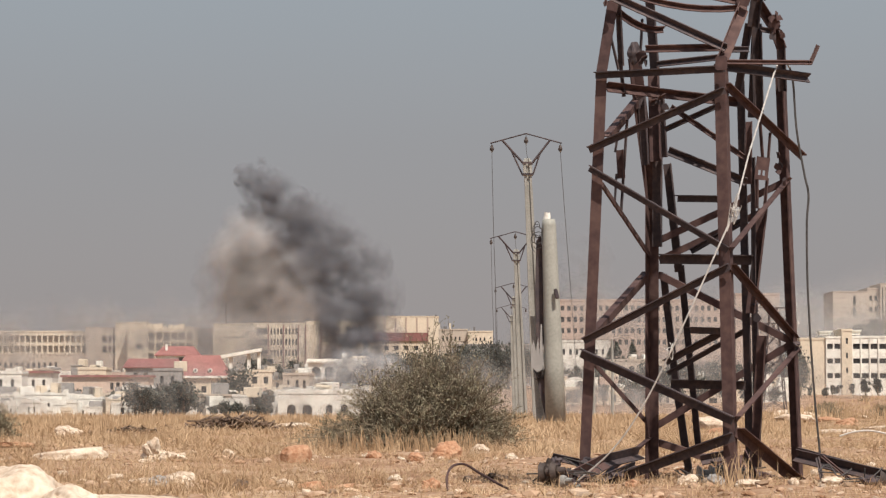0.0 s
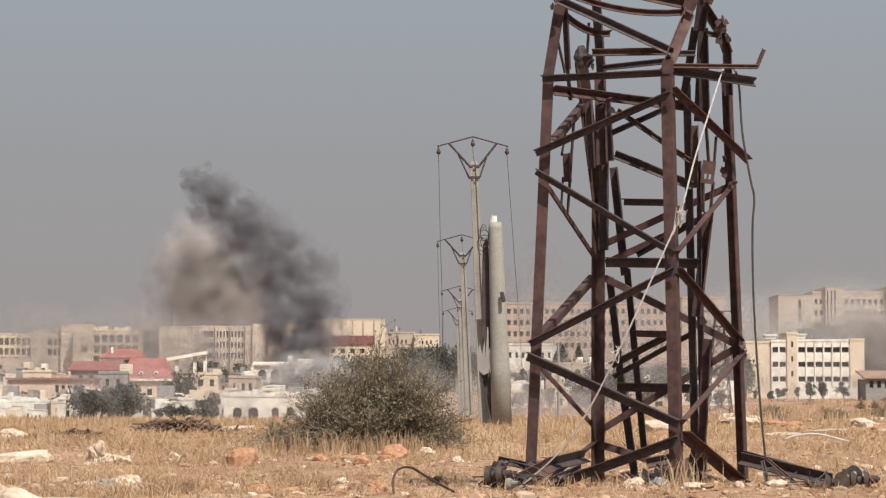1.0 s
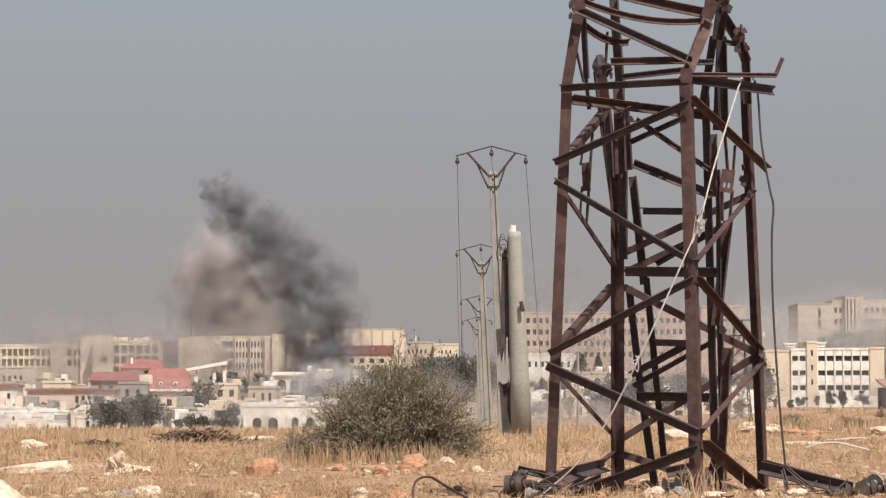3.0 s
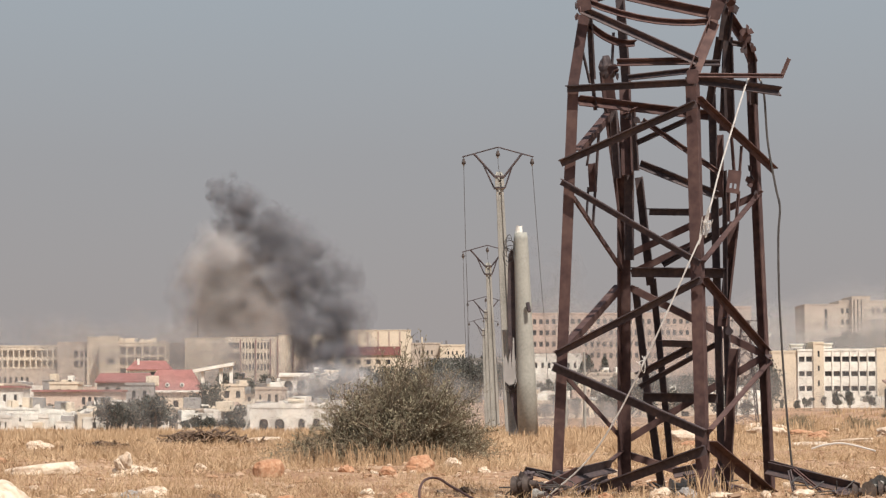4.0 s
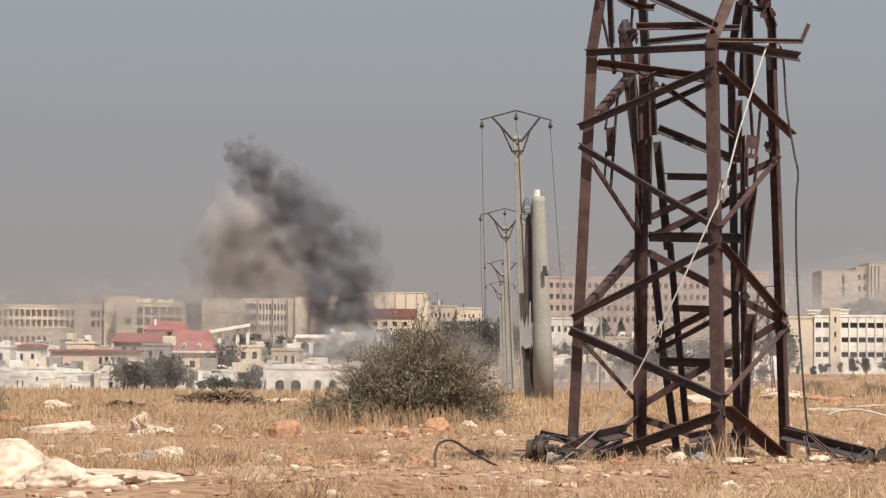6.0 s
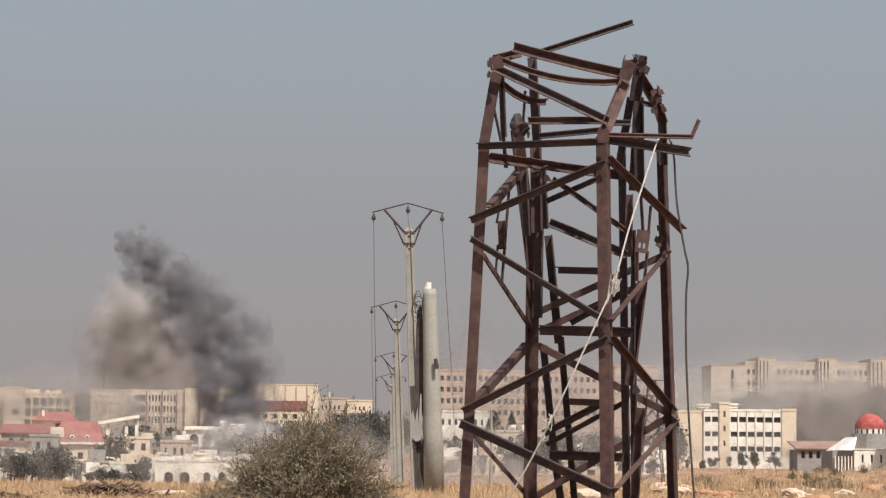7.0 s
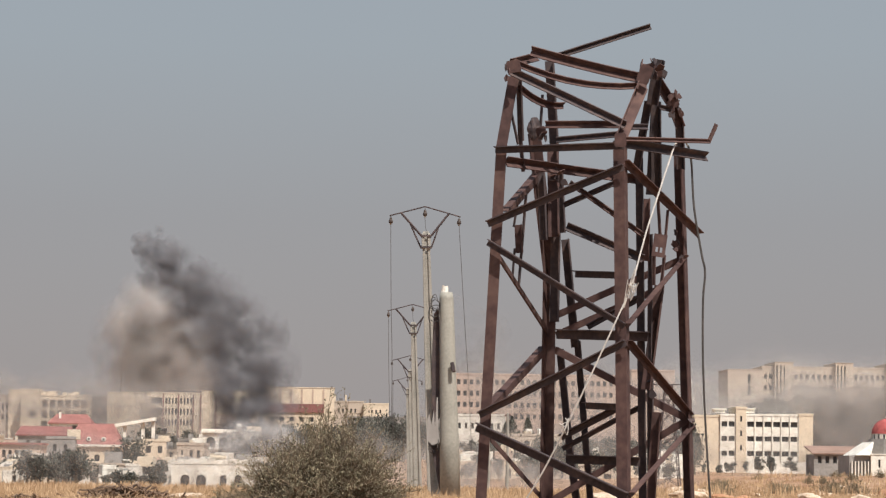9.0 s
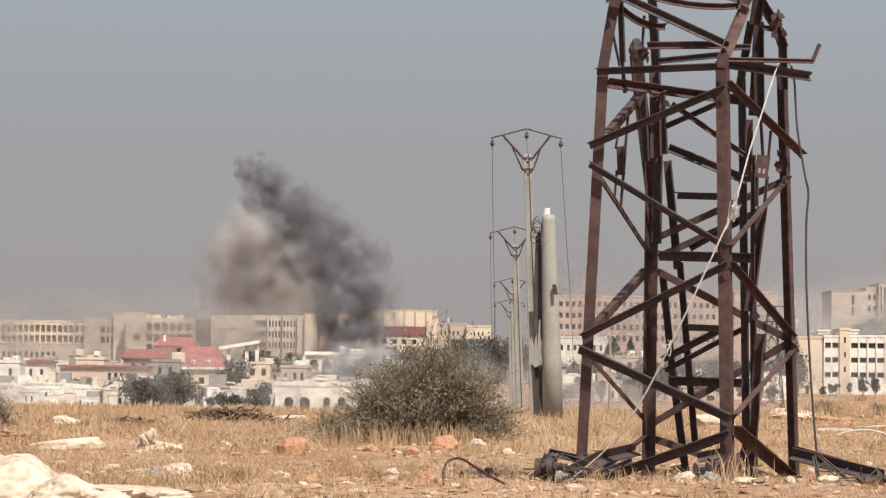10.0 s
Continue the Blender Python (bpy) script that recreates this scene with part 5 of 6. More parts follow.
# ---- rocks ----
def rock(name, c, size, mat, label, seed, flat=0.0, jag=0.35, cuts=3, soft=False):
    rnd = random.Random(seed)
    bm = bmesh.new()
    bmesh.ops.create_icosphere(bm, subdivisions=cuts, radius=1)
    off = Vector((rnd.uniform(0, 50), rnd.uniform(0, 50), rnd.uniform(0, 50)))
    for v in bm.verts:
        p = v.co.copy()
        k = 1 + jag * noise.noise(p * 0.9 + off) + jag * 0.5 * noise.noise(p * 2.3 + off) + jag * 0.22 * noise.noise(p * 6 + off) + jag * 0.1 * noise.noise(p * 14 + off)
        v.co = Vector((p.x * k * size[0], p.y * k * size[1], max(-0.5, p.z * k) * size[2]))
        if flat and v.co.z > size[2] * flat:
            v.co.z = size[2] * flat + (v.co.z - size[2] * flat) * 0.15
    o = link(name, bm, mat, smooth=soft)
    o.location, o.rotation_euler = c, (rnd.uniform(-0.1, 0.1), rnd.uniform(-0.1, 0.1), rnd.uniform(0, 0.6))
    tagged(o, label, "rock", "field rocks")


ROCKS = (
    ((-2.74, 16.6, 0.013), (0.40, 0.4, 0.28), LIMESTONE, "large bright limestone boulder beside dry grass", 0, 0.32), ((-2.354, 16.2, -0.006), (0.24, 0.3, 0.15), LIMESTONE, "pale limestone boulder beside dry grass", 0, 0.4),
    ((-3.092, 16.4, 0.021), (0.36, 0.4, 0.22), LIMESTONE, "pale limestone boulder beside dry grass", 0, 0.4), ((-2.095, 16.3, -0.01), (0.3, 0.25, 0.13), LIMESTONE, "low pale limestone boulder beside dry grass", 0.4, 0.45), ((-1.96, 16.9, 0.014), (0.36, 0.25, 0.09), LIMESTONE, "flat pale limestone slab", 0.5, 0.4),
    ((-4.32, 30.0, 0.065), (0.42, 0.25, 0.16), LIMESTONE, "long flat weathered limestone slab in the grass", 0.45, 0.2), ((-3.225, 29.0, 0.086), (0.13, 0.15, 0.17), LIMESTONE, "white rough limestone lump in the grass", 0, 0.9),
    ((-2.974, 28.6, 0.058), (0.10, 0.1, 0.09), LIMESTONE, "broken limestone lump in the grass", 0, 0.8),
    ((-1.641, 29.0, 0.049), (0.16, 0.14, 0.20), REDSTONE, "reddish squared stone block in the grass", 0.6, 0.25), ((0.042, 32.0, 0.065), (0.20, 0.16, 0.17), REDSTONE, "orange-brown stone beside the shrub", 0, 0.35),
    ((-0.321, 30.0, 0.046), (0.10, 0.1, 0.08), REDSTONE, "small reddish stone beside the shrub", 0, 0.4), ((-0.812, 20.0, -0.01), (0.14, 0.12, 0.07), REDSTONE, "flat reddish stone beside dry grass", 0.5, 0.3),
    ((-2.541, 22.0, 0.005), (0.12, 0.12, 0.06), LIMESTONE, "pale flat stone in the grass", 0.5, 0.3), ((-2.567, 31.0, 0.091), (0.07, 0.07, 0.07), LIMESTONE, "small white stone in the grass", 0, 0.4),
    ((0.82, 31.0, 0.044), (0.08, 0.08, 0.05), LIMESTONE, "small pale stone in the grass", 0, 0.4), ((2.503, 21.0, -0.0), (0.12, 0.1, 0.05), LIMESTONE, "pale stone at the tower's foot", 0, 0.4),
    ((2.888, 21.3, 0.036), (0.05, 0.05, 0.05), LIMESTONE, "white stone at the tower's foot", 0, 0.3), ((2.248, 21.4, 0.093), (0.08, 0.07, 0.07), GREY, "broken concrete lump under the tower", 0, 0.5),
    ((2.014, 21.4, 0.08), (0.09, 0.07, 0.06), LIMESTONE, "broken pale lump under the tower", 0, 0.5), ((9.26, 60.0, 0.22), (0.35, 0.4, 0.14), LIMESTONE, "pale rock bank on the field", 0.5, 0.5),
    ((11.2, 66.0, 0.27), (0.45, 0.5, 0.16), LIMESTONE, "pale rock bank on the field", 0.5, 0.5), ((-4.35, 70.0, 0.06), (0.7, 0.5, 0.2), LIMESTONE, "pale flat rock behind the grass", 0.4, 0.4),
    ((-1.31, 21.5, 0.011), (0.09, 0.08, 0.06), LIMESTONE, "pale broken stone beside dry grass", 0, 0.5), ((-1.075, 20.6, -0.005), (0.11, 0.09, 0.07), REDSTONE, "reddish broken stone beside dry grass", 0, 0.5), ((-2.198, 21.6, 0.027), (0.12, 0.1, 0.08), LIMESTONE, "rough pale stone beside dry grass", 0, 0.6),
    ((-2.291, 20.9, 0.003), (0.08, 0.08, 0.07), GREY, "grey broken stone beside dry grass", 0, 0.6), ((-1.978, 20.4, 0.002), (0.07, 0.07, 0.05), LIMESTONE, "rough pale stone beside dry grass", 0, 0.6), ((-0.103, 21.4, 0.014), (0.07, 0.06, 0.06), REDSTONE, "small reddish stone beside dry grass", 0, 0.5),
    ((-0.426, 23.2, 0.042), (0.06, 0.06, 0.05), LIMESTONE, "small pale stone beside dry grass", 0, 0.5), ((1.555, 21.2, 0.002), (0.06, 0.06, 0.05), REDSTONE, "small reddish stone beside the tower", 0, 0.5), ((3.145, 21.0, -0.0), (0.1, 0.09, 0.05), LIMESTONE, "flat pale stone beside the fallen beam", 0, 0.5),
    ((-0.84, 31.0, 0.125), (0.09, 0.09, 0.07), REDSTONE, "small reddish stone beside the shrub", 0, 0.5), ((-6.097, 37.0, 0.095), (0.3, 0.2, 0.1), REDSTONE, "low reddish stone in the grass", 0.4, 0.4), ((0.49, 34.0, 0.07), (0.12, 0.1, 0.08), LIMESTONE, "pale stone beside the shrub", 0, 0.5),
    ((-6.989, 48.0, 0.103), (0.25, 0.2, 0.14), LIMESTONE, "pale rock in the grass", 0, 0.4), ((-1.591, 20.3, 0.014), (0.06, 0.06, 0.06), SCRAP, "dark charred lump in the grass", 0, 0.5),
)
for i, (c, s, m, lab, fl, jag) in enumerate(ROCKS):
    g = ground_z(c[0], c[1])
    lift = 0.35 if c[1] > 18 else -0.05
    rock("rock", (c[0], c[1], g + s[2] * lift), s, m, lab, i + 1, fl, jag, 5 if s[0] > 0.2 and c[1] < 32 else 4, s[0] > 0.2 and c[1] < 32)


rs = random.Random(63)
for i in range(46):
    yy = rs.uniform(48, 260)
    xx = yy * rs.uniform(0.10, 0.24)
    w = rs.uniform(0.12, 0.4) * (1 + yy / 110)
    rock("rock", (xx, yy, ground_z(xx, yy) + w * 0.08), (w, w * 0.8, w * rs.uniform(0.25, 0.5)), rs.choice((LIMESTONE, LIMESTONE, REDSTONE)), "weathered stone on the sandy rise", 200 + i, 0, rs.uniform(0.4, 0.7), 3)

# ---- shrubs ----
def shrub(x, y, width, height, stems, leaves, label, seed):
    rnd = random.Random(seed)
    g = ground_z(x, y)
    t = empty("shrub", pose(x, y, g), label, "shrub")
    tv, tf, lv, lf = [], [], [], []

    def twig(a, b, r0, r1):
        d = (b - a).normalized()
        u = d.orthogonal().normalized()
        v = d.cross(u)
        k = len(tv)
        for c, r in ((a, r0), (b, r1)):
            for i in range(3):
                an = 2.1 * i
                tv.append(c + (u * math.cos(an) + v * math.sin(an)) * r)
        for i in range(3):
            tf.append((k + i, k + (i + 1) % 3, k + 3 + (i + 1) % 3, k + 3 + i))

    def leaf(p):
        s = rnd.uniform(0.010, 0.023)
        q = Euler((rnd.uniform(0, 6), rnd.uniform(0, 6), rnd.uniform(0, 6))).to_matrix()
        k = len(lv)
        lv.extend([p + q @ (Vector(c) * s) for c in ((-1.3, 0, 0), (0, -0.45, 0.1), (1.3, 0, 0), (0, 0.45, 0.1))])
        lf.append((k, k + 1, k + 2, k + 3))

    ends = []
    for i in range(stems):
        a = rnd.uniform(0, 6.283)
        low = rnd.random()
        side = Vector((math.cos(a), math.sin(a) * 0.8, 0))
        lump = 0.8 + 0.14 * math.sin(a * 3 + seed) + 0.1 * math.sin(a * 7 + 2 * seed) + rnd.uniform(-0.12, 0.2)
        rise = low ** 1.25 * math.pi / 2
        tip = side * math.cos(rise) ** 0.7 * width * 0.5 * lump + Vector((0, 0, height * math.sin(rise) * lump + 0.06))
        tip *= rnd.uniform(0.6, 1.04)
        tip.z *= max(0.3, 1.12 - 0.85 * abs(tip.x / (width * 0.5) - 0.1) ** 1.4)
        base = side * rnd.uniform(0, width * 0.22)
        p = base
        segs = 5
        for s in range(segs):
            k = (s + 1) / segs
            q = base.lerp(tip, k) + Vector((rnd.gauss(0, 0.035), rnd.gauss(0, 0.035), 0.25 * height * k * (1 - k) + rnd.gauss(0, 0.02)))
            twig(p, q, 0.011 * (1.15 - k) + 0.003, 0.011 * (1 - k) + 0.003)
            if s >= 1:
                for _ in range(4):
                    d = Vector((rnd.gauss(0, 1), rnd.gauss(0, 1), rnd.gauss(0.5, 0.8))).normalized() * rnd.uniform(0.08, 0.28)
                    e = q + d
                    if e.z > 0.02:
                        twig(p.lerp(q, rnd.random()), e, 0.005, 0.002)
                        ends.append((q, e))
            p = q
    for _ in range(leaves):
        a, b = rnd.choice(ends)
        leaf(a.lerp(b, rnd.uniform(0.2, 1.05)) + Vector((rnd.gauss(0, 0.015), rnd.gauss(0, 0.015), rnd.gauss(0, 0.015))))
    o = fast_mesh("branchwork", tv, tf, BARK)
    o.parent = t
    o = fast_mesh("foliage", lv, lf, SHRUB)
    o.parent = t


shrub(-0.26, 38, 3.65, 1.46, 760, 46000, "large bushy grey-green shrub growing in dry grass", 4)
shrub(-0.98, 38.3, 0.75, 1.5, 12, 160, "sparse dry twigs beside the large shrub", 21)
shrub(-8.137, 46, 1.4, 0.62, 90, 9000, "low dark shrub in dry grass", 9)
shrub(22.44, 150, 2.2, 1.0, 70, 6000, "small distant shrub on the sandy rise", 12)
shrub(31.18, 160, 3.0, 1.2, 70, 6000, "small distant shrub on the sandy rise", 13)
for k in range(44):
    rs = random.Random(100 + k)
    yy = rs.uniform(130, 330)
    shrub(yy * rs.uniform(0.125, 0.235), yy, rs.uniform(0.8, 3.2), rs.uniform(0.4, 1.2), 36, 2200, "low dusty shrub on the sandy rise", 40 + k)
shrub(32.25, 190, 2.6, 1.2, 70, 6000, "small distant shrub on the sandy rise", 14)


def scrap_heap(c, w, h, n, label, seed):
    rnd = random.Random(seed)
    t = empty("scrap_heap", pose(c[0], c[1], ground_z(c[0], c[1])), label, "debris")
    for i in range(n):
        x = rnd.gauss(0, w * 0.26)
        z = max(0, h * (1 - abs(x) / (w * 0.6))) * rnd.uniform(0.2, 1)
        pts = [Vector((x + rnd.gauss(0, w * 0.05), rnd.gauss(0, 0.25), max(0.0, z + rnd.gauss(0, h * 0.22)))) for _ in range(5)]
        part("scrap_strip", tube(curve_points(pts, 3), rnd.uniform(0.012, 0.034), 4), SCRAP, t)


scrap_heap((-5.07, 62.0, 0.09), 2.4, 0.36, 150, "tangled heap of dark charred scrap in the grass", 1)
scrap_heap((-6.033, 50.0, 0.013), 1.3, 0.16, 60, "low tangle of dark scrap in the grass", 2)
scrap_heap((0.451, 24.0, 0.072), 0.5, 0.05, 8, "scattered dark scrap on the soil", 3)


# ---- smoke ----
def plume(name, label, centre_line, puffs, mat, seed, y_spread, bulge=0.8):
    """Billowing smoke: many soft curved puffs, thinning out to their rims. centre_line: (x, y, z, radius) from the foot up."""
    rnd = random.Random(seed)
    rings, seg = 6, 14
    verts, faces, dens = [], [], []
    for i in range(puffs):
        k = rnd.random() * (len(centre_line) - 1)
        j = min(int(k), len(centre_line) - 2)
        a, b = Vector(centre_line[j]), Vector(centre_line[j + 1])
        c = a.lerp(b, k - j)
        rad = c[3]
        ang, far = rnd.uniform(0, 6.283), rad * math.sqrt(rnd.random()) * 0.82
        p = Vector((c[0] + math.cos(ang) * far, c[1] + rnd.uniform(-y_spread, y_spread), c[2] + math.sin(ang) * far * 0.9))
        r = max(rad * rnd.uniform(0.26, 0.58), 0.4 * min(rad, 8))
        q = Euler((rnd.gauss(0, 0.5) * bulge, rnd.gauss(0, 0.3), rnd.gauss(0, 0.5) * bulge)).to_matrix()
        off = Vector((rnd.uniform(0, 90), rnd.uniform(0, 90), 0))
        s = len(verts)
        verts.append(p + q @ Vector((0, -r * bulge, 0)))
        dens.append(1.0)
        for m in range(1, rings + 1):
            u = m / rings
            for n in range(seg):
                th = 2 * math.pi * n / seg
                d = Vector((math.cos(th), 0, math.sin(th)))
                w = r * u * (1 + 0.55 * noise.noise(d * 1.3 + off))
                verts.append(p + q @ Vector((d.x * w, -r * bulge * math.sqrt(max(0, 1 - u * u)), d.z * w)))
                dens.append((1 - u * u) ** 2.4)
        for n in range(seg):
            faces.append((s, s + 1 + n, s + 1 + (n + 1) % seg))
            for m in range(rings - 1):
                o = s + 1 + m * seg
                faces.append((o + n, o + seg + n, o + seg + (n + 1) % seg, o + (n + 1) % seg))
    ob = fast_mesh(name, verts, faces, mat)
    at = ob.data.attributes.new("thickness", "FLOAT", "POINT")
    at.data.foreach_set("value", dens)
    ob.data.polygons.foreach_set("use_smooth", [True] * len(faces))
    tagged(ob, label, "smoke", kind="stuff")


def smoke_line(y, *pts):
    """Points (x, z, radius) at the distance y."""
    return [(x, y, z, r) for x, z, r in pts]


DARK_SMOKE = smoke_material("dark_smoke", (0.15, 0.147, 0.159), 0.52, 5.0)
TAN_SMOKE = smoke_material("tan_dust_smoke", (0.375, 0.338, 0.318), 0.22, 14.0)
BROWN_SMOKE = smoke_material("thin_brown_smoke", (0.235, 0.21, 0.2), 0.1, 16.0)
PALE_SMOKE = smoke_material("pale_smoke", (0.365, 0.352, 0.352), 0.3, 8.0)
THIN_SMOKE = smoke_material("thin_dust", (0.37, 0.34, 0.325), 0.2, 22.0)
plume("dark_smoke_plume", "dark grey billowing smoke rising from the town", smoke_line(560, (-17.67, 3.76, 5.5), (-18.65, 11.11, 9), (-19.14, 19.69, 10.5), (-22.82, 28.3, 11), (-29.33, 37.53, 9.5), (-37.91, 45.55, 6.5), (-42.21, 51.73, 4)), 360, DARK_SMOKE, 3, 5)
plume("tan_smoke_cloud", "pale brown dust smoke drifting behind the town", smoke_line(1050, (-64.19, 29.41, 25), (-72.24, 43.22, 25), (-76.84, 61.68, 22)), 330, TAN_SMOKE, 5, 14)
# added translucent shells imitate distance haze; its brightness is set in their colour
HAZE = smoke_material("haze_shells", (0.325, 0.30, 0.289), 0.27, 90.0)
BRIGHT_HAZE = smoke_material("bright_haze_shells", (0.43, 0.40, 0.38), 0.2, 70.0)
NEAR_HAZE = smoke_material("near_haze_shells", (0.34, 0.31, 0.295), 0.12, 20.0)
plume("haze_shells", "translucent shells added as distance haze over the far town", smoke_line(835, (-189.18, 16.58, 18), (-106.85, 17.13, 18), (-40.98, 17.13, 16)), 310, HAZE, 15, 6, 0.1)
plume("haze_shells", "brighter translucent shells added as distance haze before the university", smoke_line(612, (78.0, 14.5, 15), (112.0, 15.4, 19), (176.5, 15.4, 20)), 270, BRIGHT_HAZE, 16, 10, 0.1)
plume("haze_shells", "translucent shells added as distance haze before the long block", smoke_line(620, (28.0, 14.0, 15), (55.0, 15.0, 16), (80.0, 15.0, 16)), 110, HAZE, 17, 8, 0.1)
plume("haze_shells", "translucent shells added as haze over the near houses", smoke_line(322, (-69.42, 1.76, 5), (-5.93, 2.04, 5.5), (43.46, 1.76, 5)), 720, NEAR_HAZE, 25, 8, 0.1)
plume("pale_smoke", "pale grey smoke at the foot of the dark plume", smoke_line(425, (-20.86, 2.46, 2.5), (-15.27, 5.06, 5), (-11.55, 4.69, 5.5), (-6.89, 3.58, 4)), 300, PALE_SMOKE, 16, 4)
plume("haze_shells", "translucent shells added as haze before the school", smoke_line(532, (25.2, 3.6, 8.2), (71.8, 4.8, 10), (141.7, 5.2, 10)), 330, NEAR_HAZE, 26, 6, 0.1)
plume("thin_smoke", "thin grey dust hanging low over the town", smoke_line(1000, (49.52, 25.85, 20), (51.71, 47.79, 18), (47.33, 63.17, 12)), 60, BROWN_SMOKE, 7, 12)
plume("thin_smoke", "thin pale dust hanging before the university", smoke_line(616, (93.9, 12.1, 10), (112.8, 14.2, 12), (131.7, 15.5, 13), (150.6, 17.5, 16)), 360, THIN_SMOKE, 8, 12, 0.25)
plume("thin_smoke", "thin pale dust drifting low between houses", smoke_line(350, (15.03, 0.7, 3), (24.23, 0.7, 3.2), (31.9, 0.32, 2.8)), 170, THIN_SMOKE, 9, 5, 0.3)


# ---- grass and small stones ----
def field_points(n, rnd, near=12.0, far=130.0, power=1.6):
    """Random places on the field in front, denser near by."""
    for _ in range(n):
        y = near + (far - near) * rnd.random() ** power
        x = rnd.uniform(-0.21, 0.30) * (y + 1.5)
        yield x, y


def straw():
    rnd = random.Random(21)
    verts, faces = [], []
    for x, y in field_points(38000, rnd, 14, 125, 1.5):
        thick = 1.7 * noise.noise((x * 0.5, y * 0.2, 3.3)) + 0.9 * noise.noise((x * 1.7, y * 0.8, 9.1)) + 0.1 + (0.55 if y > 38 else 0) - (0.45 if y > 34 and x > 0.1 * y else 0)
        if rnd.random() > (0.66 if y < 30 else 0.42) + thick * 0.9:
            continue
        if y < 17.9 and x < -1.2:
            continue
        g = ground_z(x, y) - 0.01
        high = rnd.uniform(0.035, 0.125) * (1.3 if thick > 0.5 else 0.8) * (1.0 if y < 34 else 1.3)
        far = max(1.0, y / 26)
        comb = rnd.uniform(0, 6.283)
        for b in range(rnd.randint(6, 12)):
            bx, by = x + rnd.gauss(0, 0.07 * far), y + rnd.gauss(0, 0.07 * far)
            a, lean = comb + rnd.gauss(0, 0.9), rnd.uniform(0.1, 1.7) ** 1.3
            h = high * rnd.uniform(0.4, 1.35)
            w = rnd.uniform(0.0012, 0.003) * far
            dx, dy = math.cos(a) * lean * h, math.sin(a) * lean * h
            k = len(verts)
            verts += [(bx - w, by, g), (bx + w, by, g), (bx + dx * 0.4 + w * 0.7, by + dy * 0.4, g + h * 0.62), (bx + dx * 0.4 - w * 0.7, by + dy * 0.4, g + h * 0.62), (bx + dx, by + dy, g + h)]
            faces += [(k, k + 1, k + 2, k + 3), (k + 3, k + 2, k + 4)]
    tagged(fast_mesh("dry_grass", verts, faces, STRAW), "dry yellow straw grass over the field", "grass", kind="stuff")


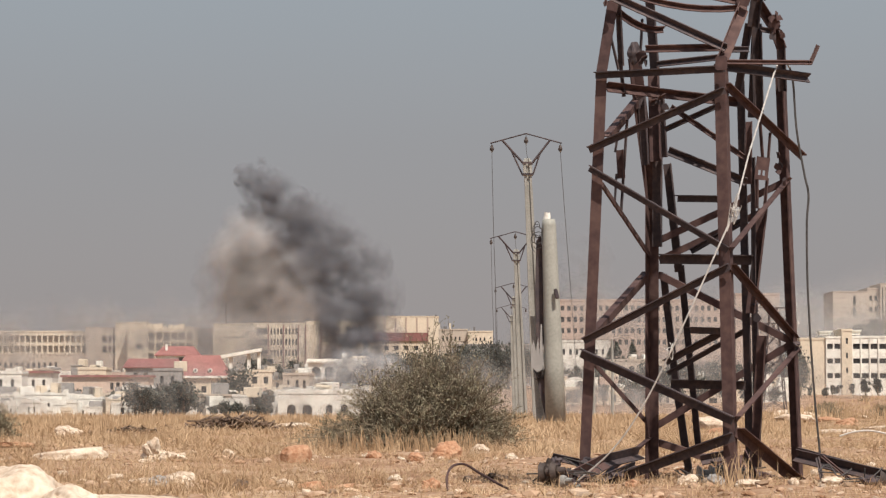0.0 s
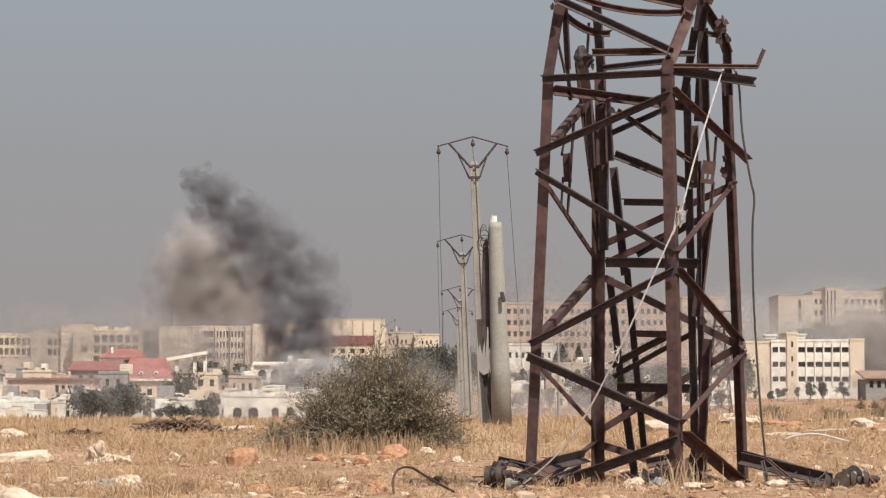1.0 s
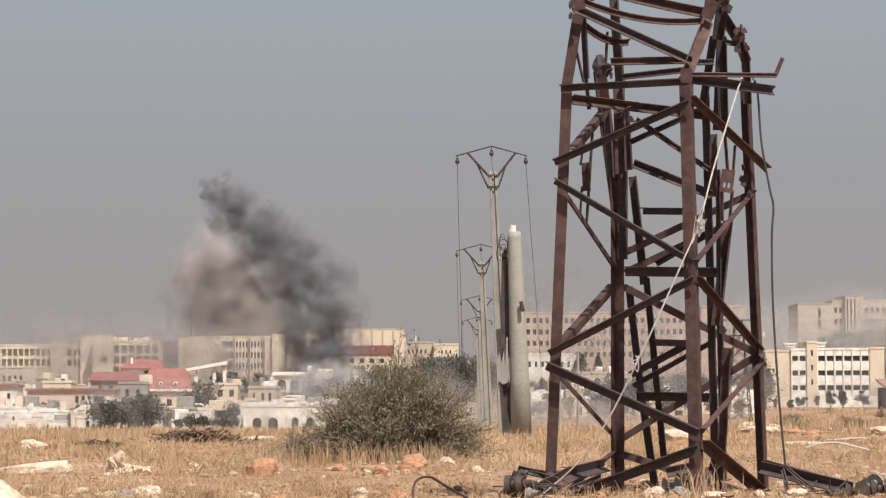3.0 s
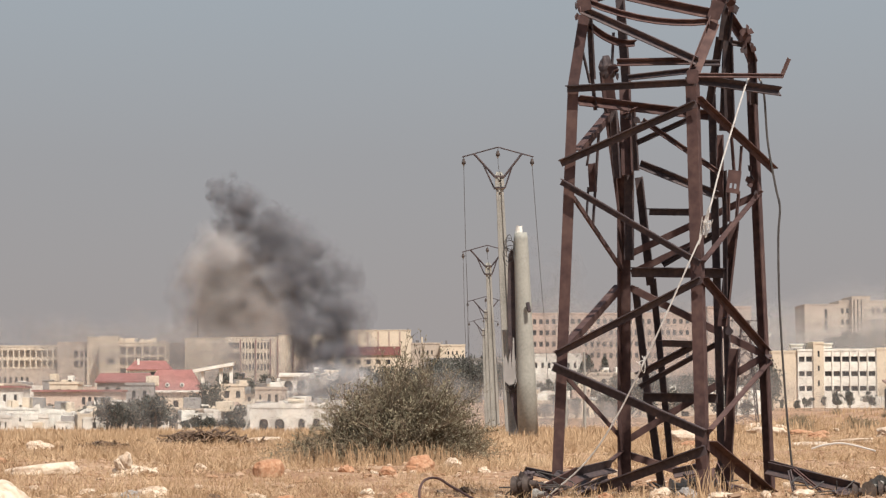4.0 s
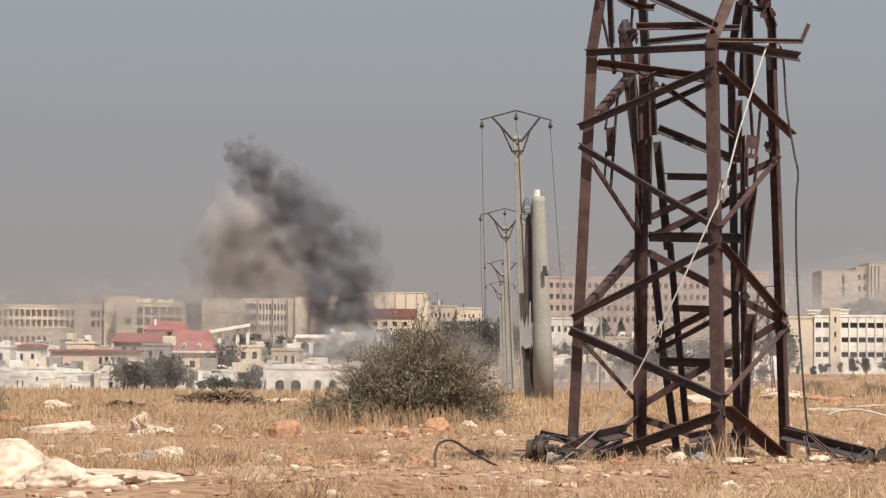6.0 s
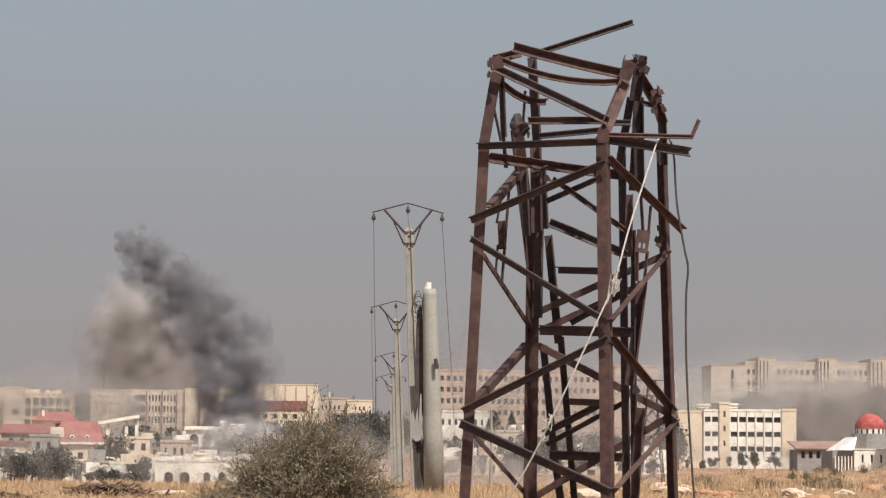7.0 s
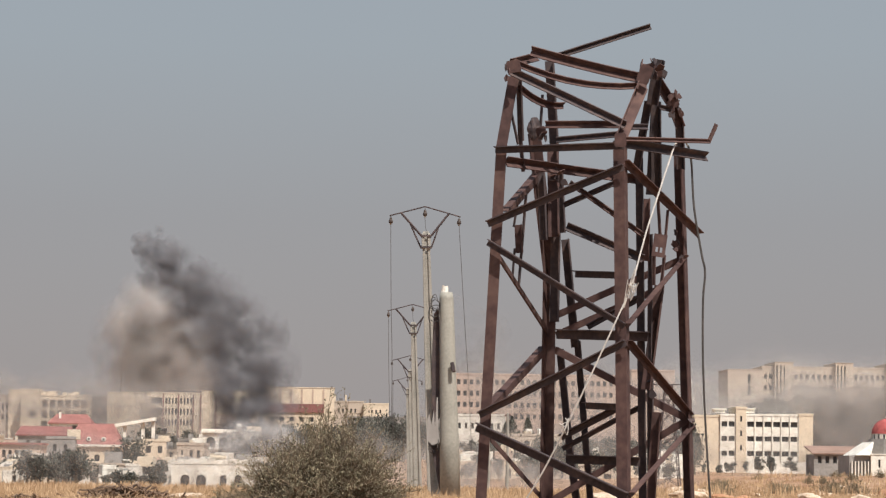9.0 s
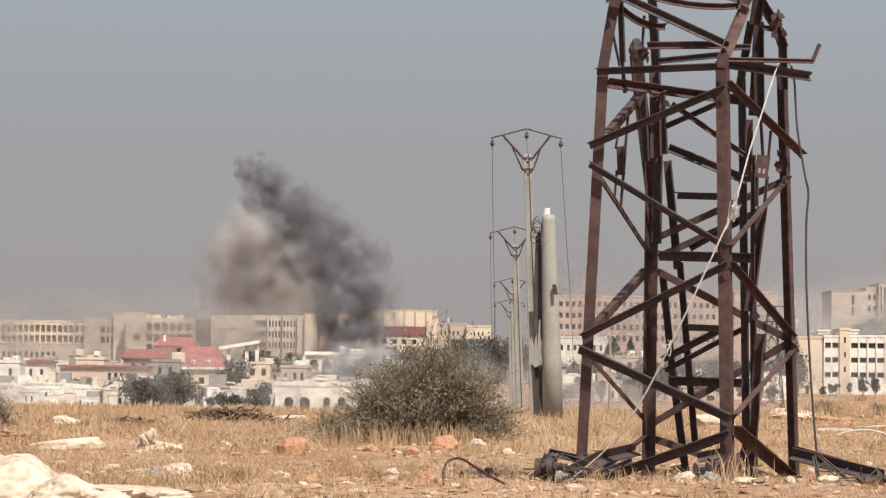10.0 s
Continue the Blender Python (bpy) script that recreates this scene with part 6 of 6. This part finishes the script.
def tufts():
    """Taller straw beside the tower's legs, the shrub and the field's edge."""
    rnd = random.Random(31)
    verts, faces = [], []
    spots = [(2.4, 21.3, 0.10, 40, 0.30), (2.447, 21.1, 0.12, 26, 0.24), (1.16, 21.5, 0.3, 40, 0.14), (1.75, 22.0, 0.4, 50, 0.14)]
    spots += [(-0.34 + rnd.gauss(0, 0.85), 36.6 + rnd.uniform(-0.4, 0.3), 0.12, 16, rnd.uniform(0.2, 0.36)) for _ in range(34)]
    spots += [(rnd.uniform(-25, 10), rnd.uniform(74, 126), 0.5, 24, rnd.uniform(0.16, 0.38)) for _ in range(900)]
    spots += [(rnd.uniform(8, 30), rnd.uniform(60, 110), 0.5, 16, rnd.uniform(0.10, 0.22)) for _ in range(260)]
    spots += [(y * rnd.uniform(0.1, 0.32), y, 1.3, 12, rnd.uniform(0.25, 0.75)) for y in (rnd.uniform(112, 330) for _ in range(1100)) if noise.noise((y * 0.05, rnd.random() * 3, 2.2)) > -0.25]
    for x, y, s, n, h0 in spots:
        far = max(1.0, y / 26)
        for _ in range(n):
            bx, by = x + rnd.gauss(0, s), y + rnd.gauss(0, s)
            a, lean, h, w = rnd.uniform(0, 6.283), rnd.uniform(0.05, 0.5), h0 * rnd.uniform(0.5, 1.25), rnd.uniform(0.002, 0.0045) * far
            g = ground_z(bx, by) - 0.01
            dx, dy = math.cos(a) * lean * h, math.sin(a) * lean * h
            k = len(verts)
            verts += [(bx - w, by, g), (bx + w, by, g), (bx + dx * 0.4 + w * 0.7, by + dy * 0.4, g + h * 0.62), (bx + dx * 0.4 - w * 0.7, by + dy * 0.4, g + h * 0.62), (bx + dx, by + dy, g + h)]
            faces += [(k, k + 1, k + 2, k + 3), (k + 3, k + 2, k + 4)]
    tagged(fast_mesh("tall_straw", verts, faces, STRAW), "taller dry straw tufts in the field", "grass", kind="stuff")


def strewn(name, count, size, most, mat, label, category, seed, far=90, flat=(0.5, 0.8)):
    """Small angular lumps lying in patches over the near field."""
    rnd = random.Random(seed)
    verts, faces = [], []
    base = bmesh.new()
    bmesh.ops.create_icosphere(base, subdivisions=1, radius=1)
    bv, bf = [v.co.copy() for v in base.verts], [[v.index for v in f.verts] for f in base.faces]
    base.free()
    for x, y in field_points(count, rnd, 14, far, 1.3):
        if noise.noise((x * 0.7 + seed, y * 0.35, 7.7)) < -0.05 and rnd.random() < 0.75:
            continue
        s = min(most, size * math.exp(rnd.gauss(0.55, 0.7)))
        q = Euler((rnd.uniform(0, 6), rnd.uniform(0, 6), rnd.uniform(0, 6))).to_matrix()
        c = Vector((x, y, ground_z(x, y) + s * 0.2))
        sq = Vector((rnd.uniform(0.8, 1.5), rnd.uniform(0.7, 1.1), rnd.uniform(*flat)))
        k = len(verts)
        for v in bv:
            w = q @ (v * rnd.uniform(0.7, 1.25))
            verts.append(c + Vector((w.x * sq.x, w.y * sq.y, w.z * sq.z)) * s)
        faces += [[k + i for i in f] for f in bf]
    tagged(fast_mesh(name, verts, faces, mat), label, category, kind="stuff")


straw()
tufts()
strewn("field_stones", 8500, 0.0105, 0.06, PEBBLES, "small pale and reddish stones strewn over the soil", "stones", 41)
strewn("soil_clods", 5000, 0.012, 0.05, GROUND, "crumbled clods of dry reddish soil", "soil", 52, 60, (0.35, 0.6))
strewn("white_stones", 1000, 0.013, 0.07, LIMESTONE, "scattered white limestone chips on the soil", "stones", 63, 70)
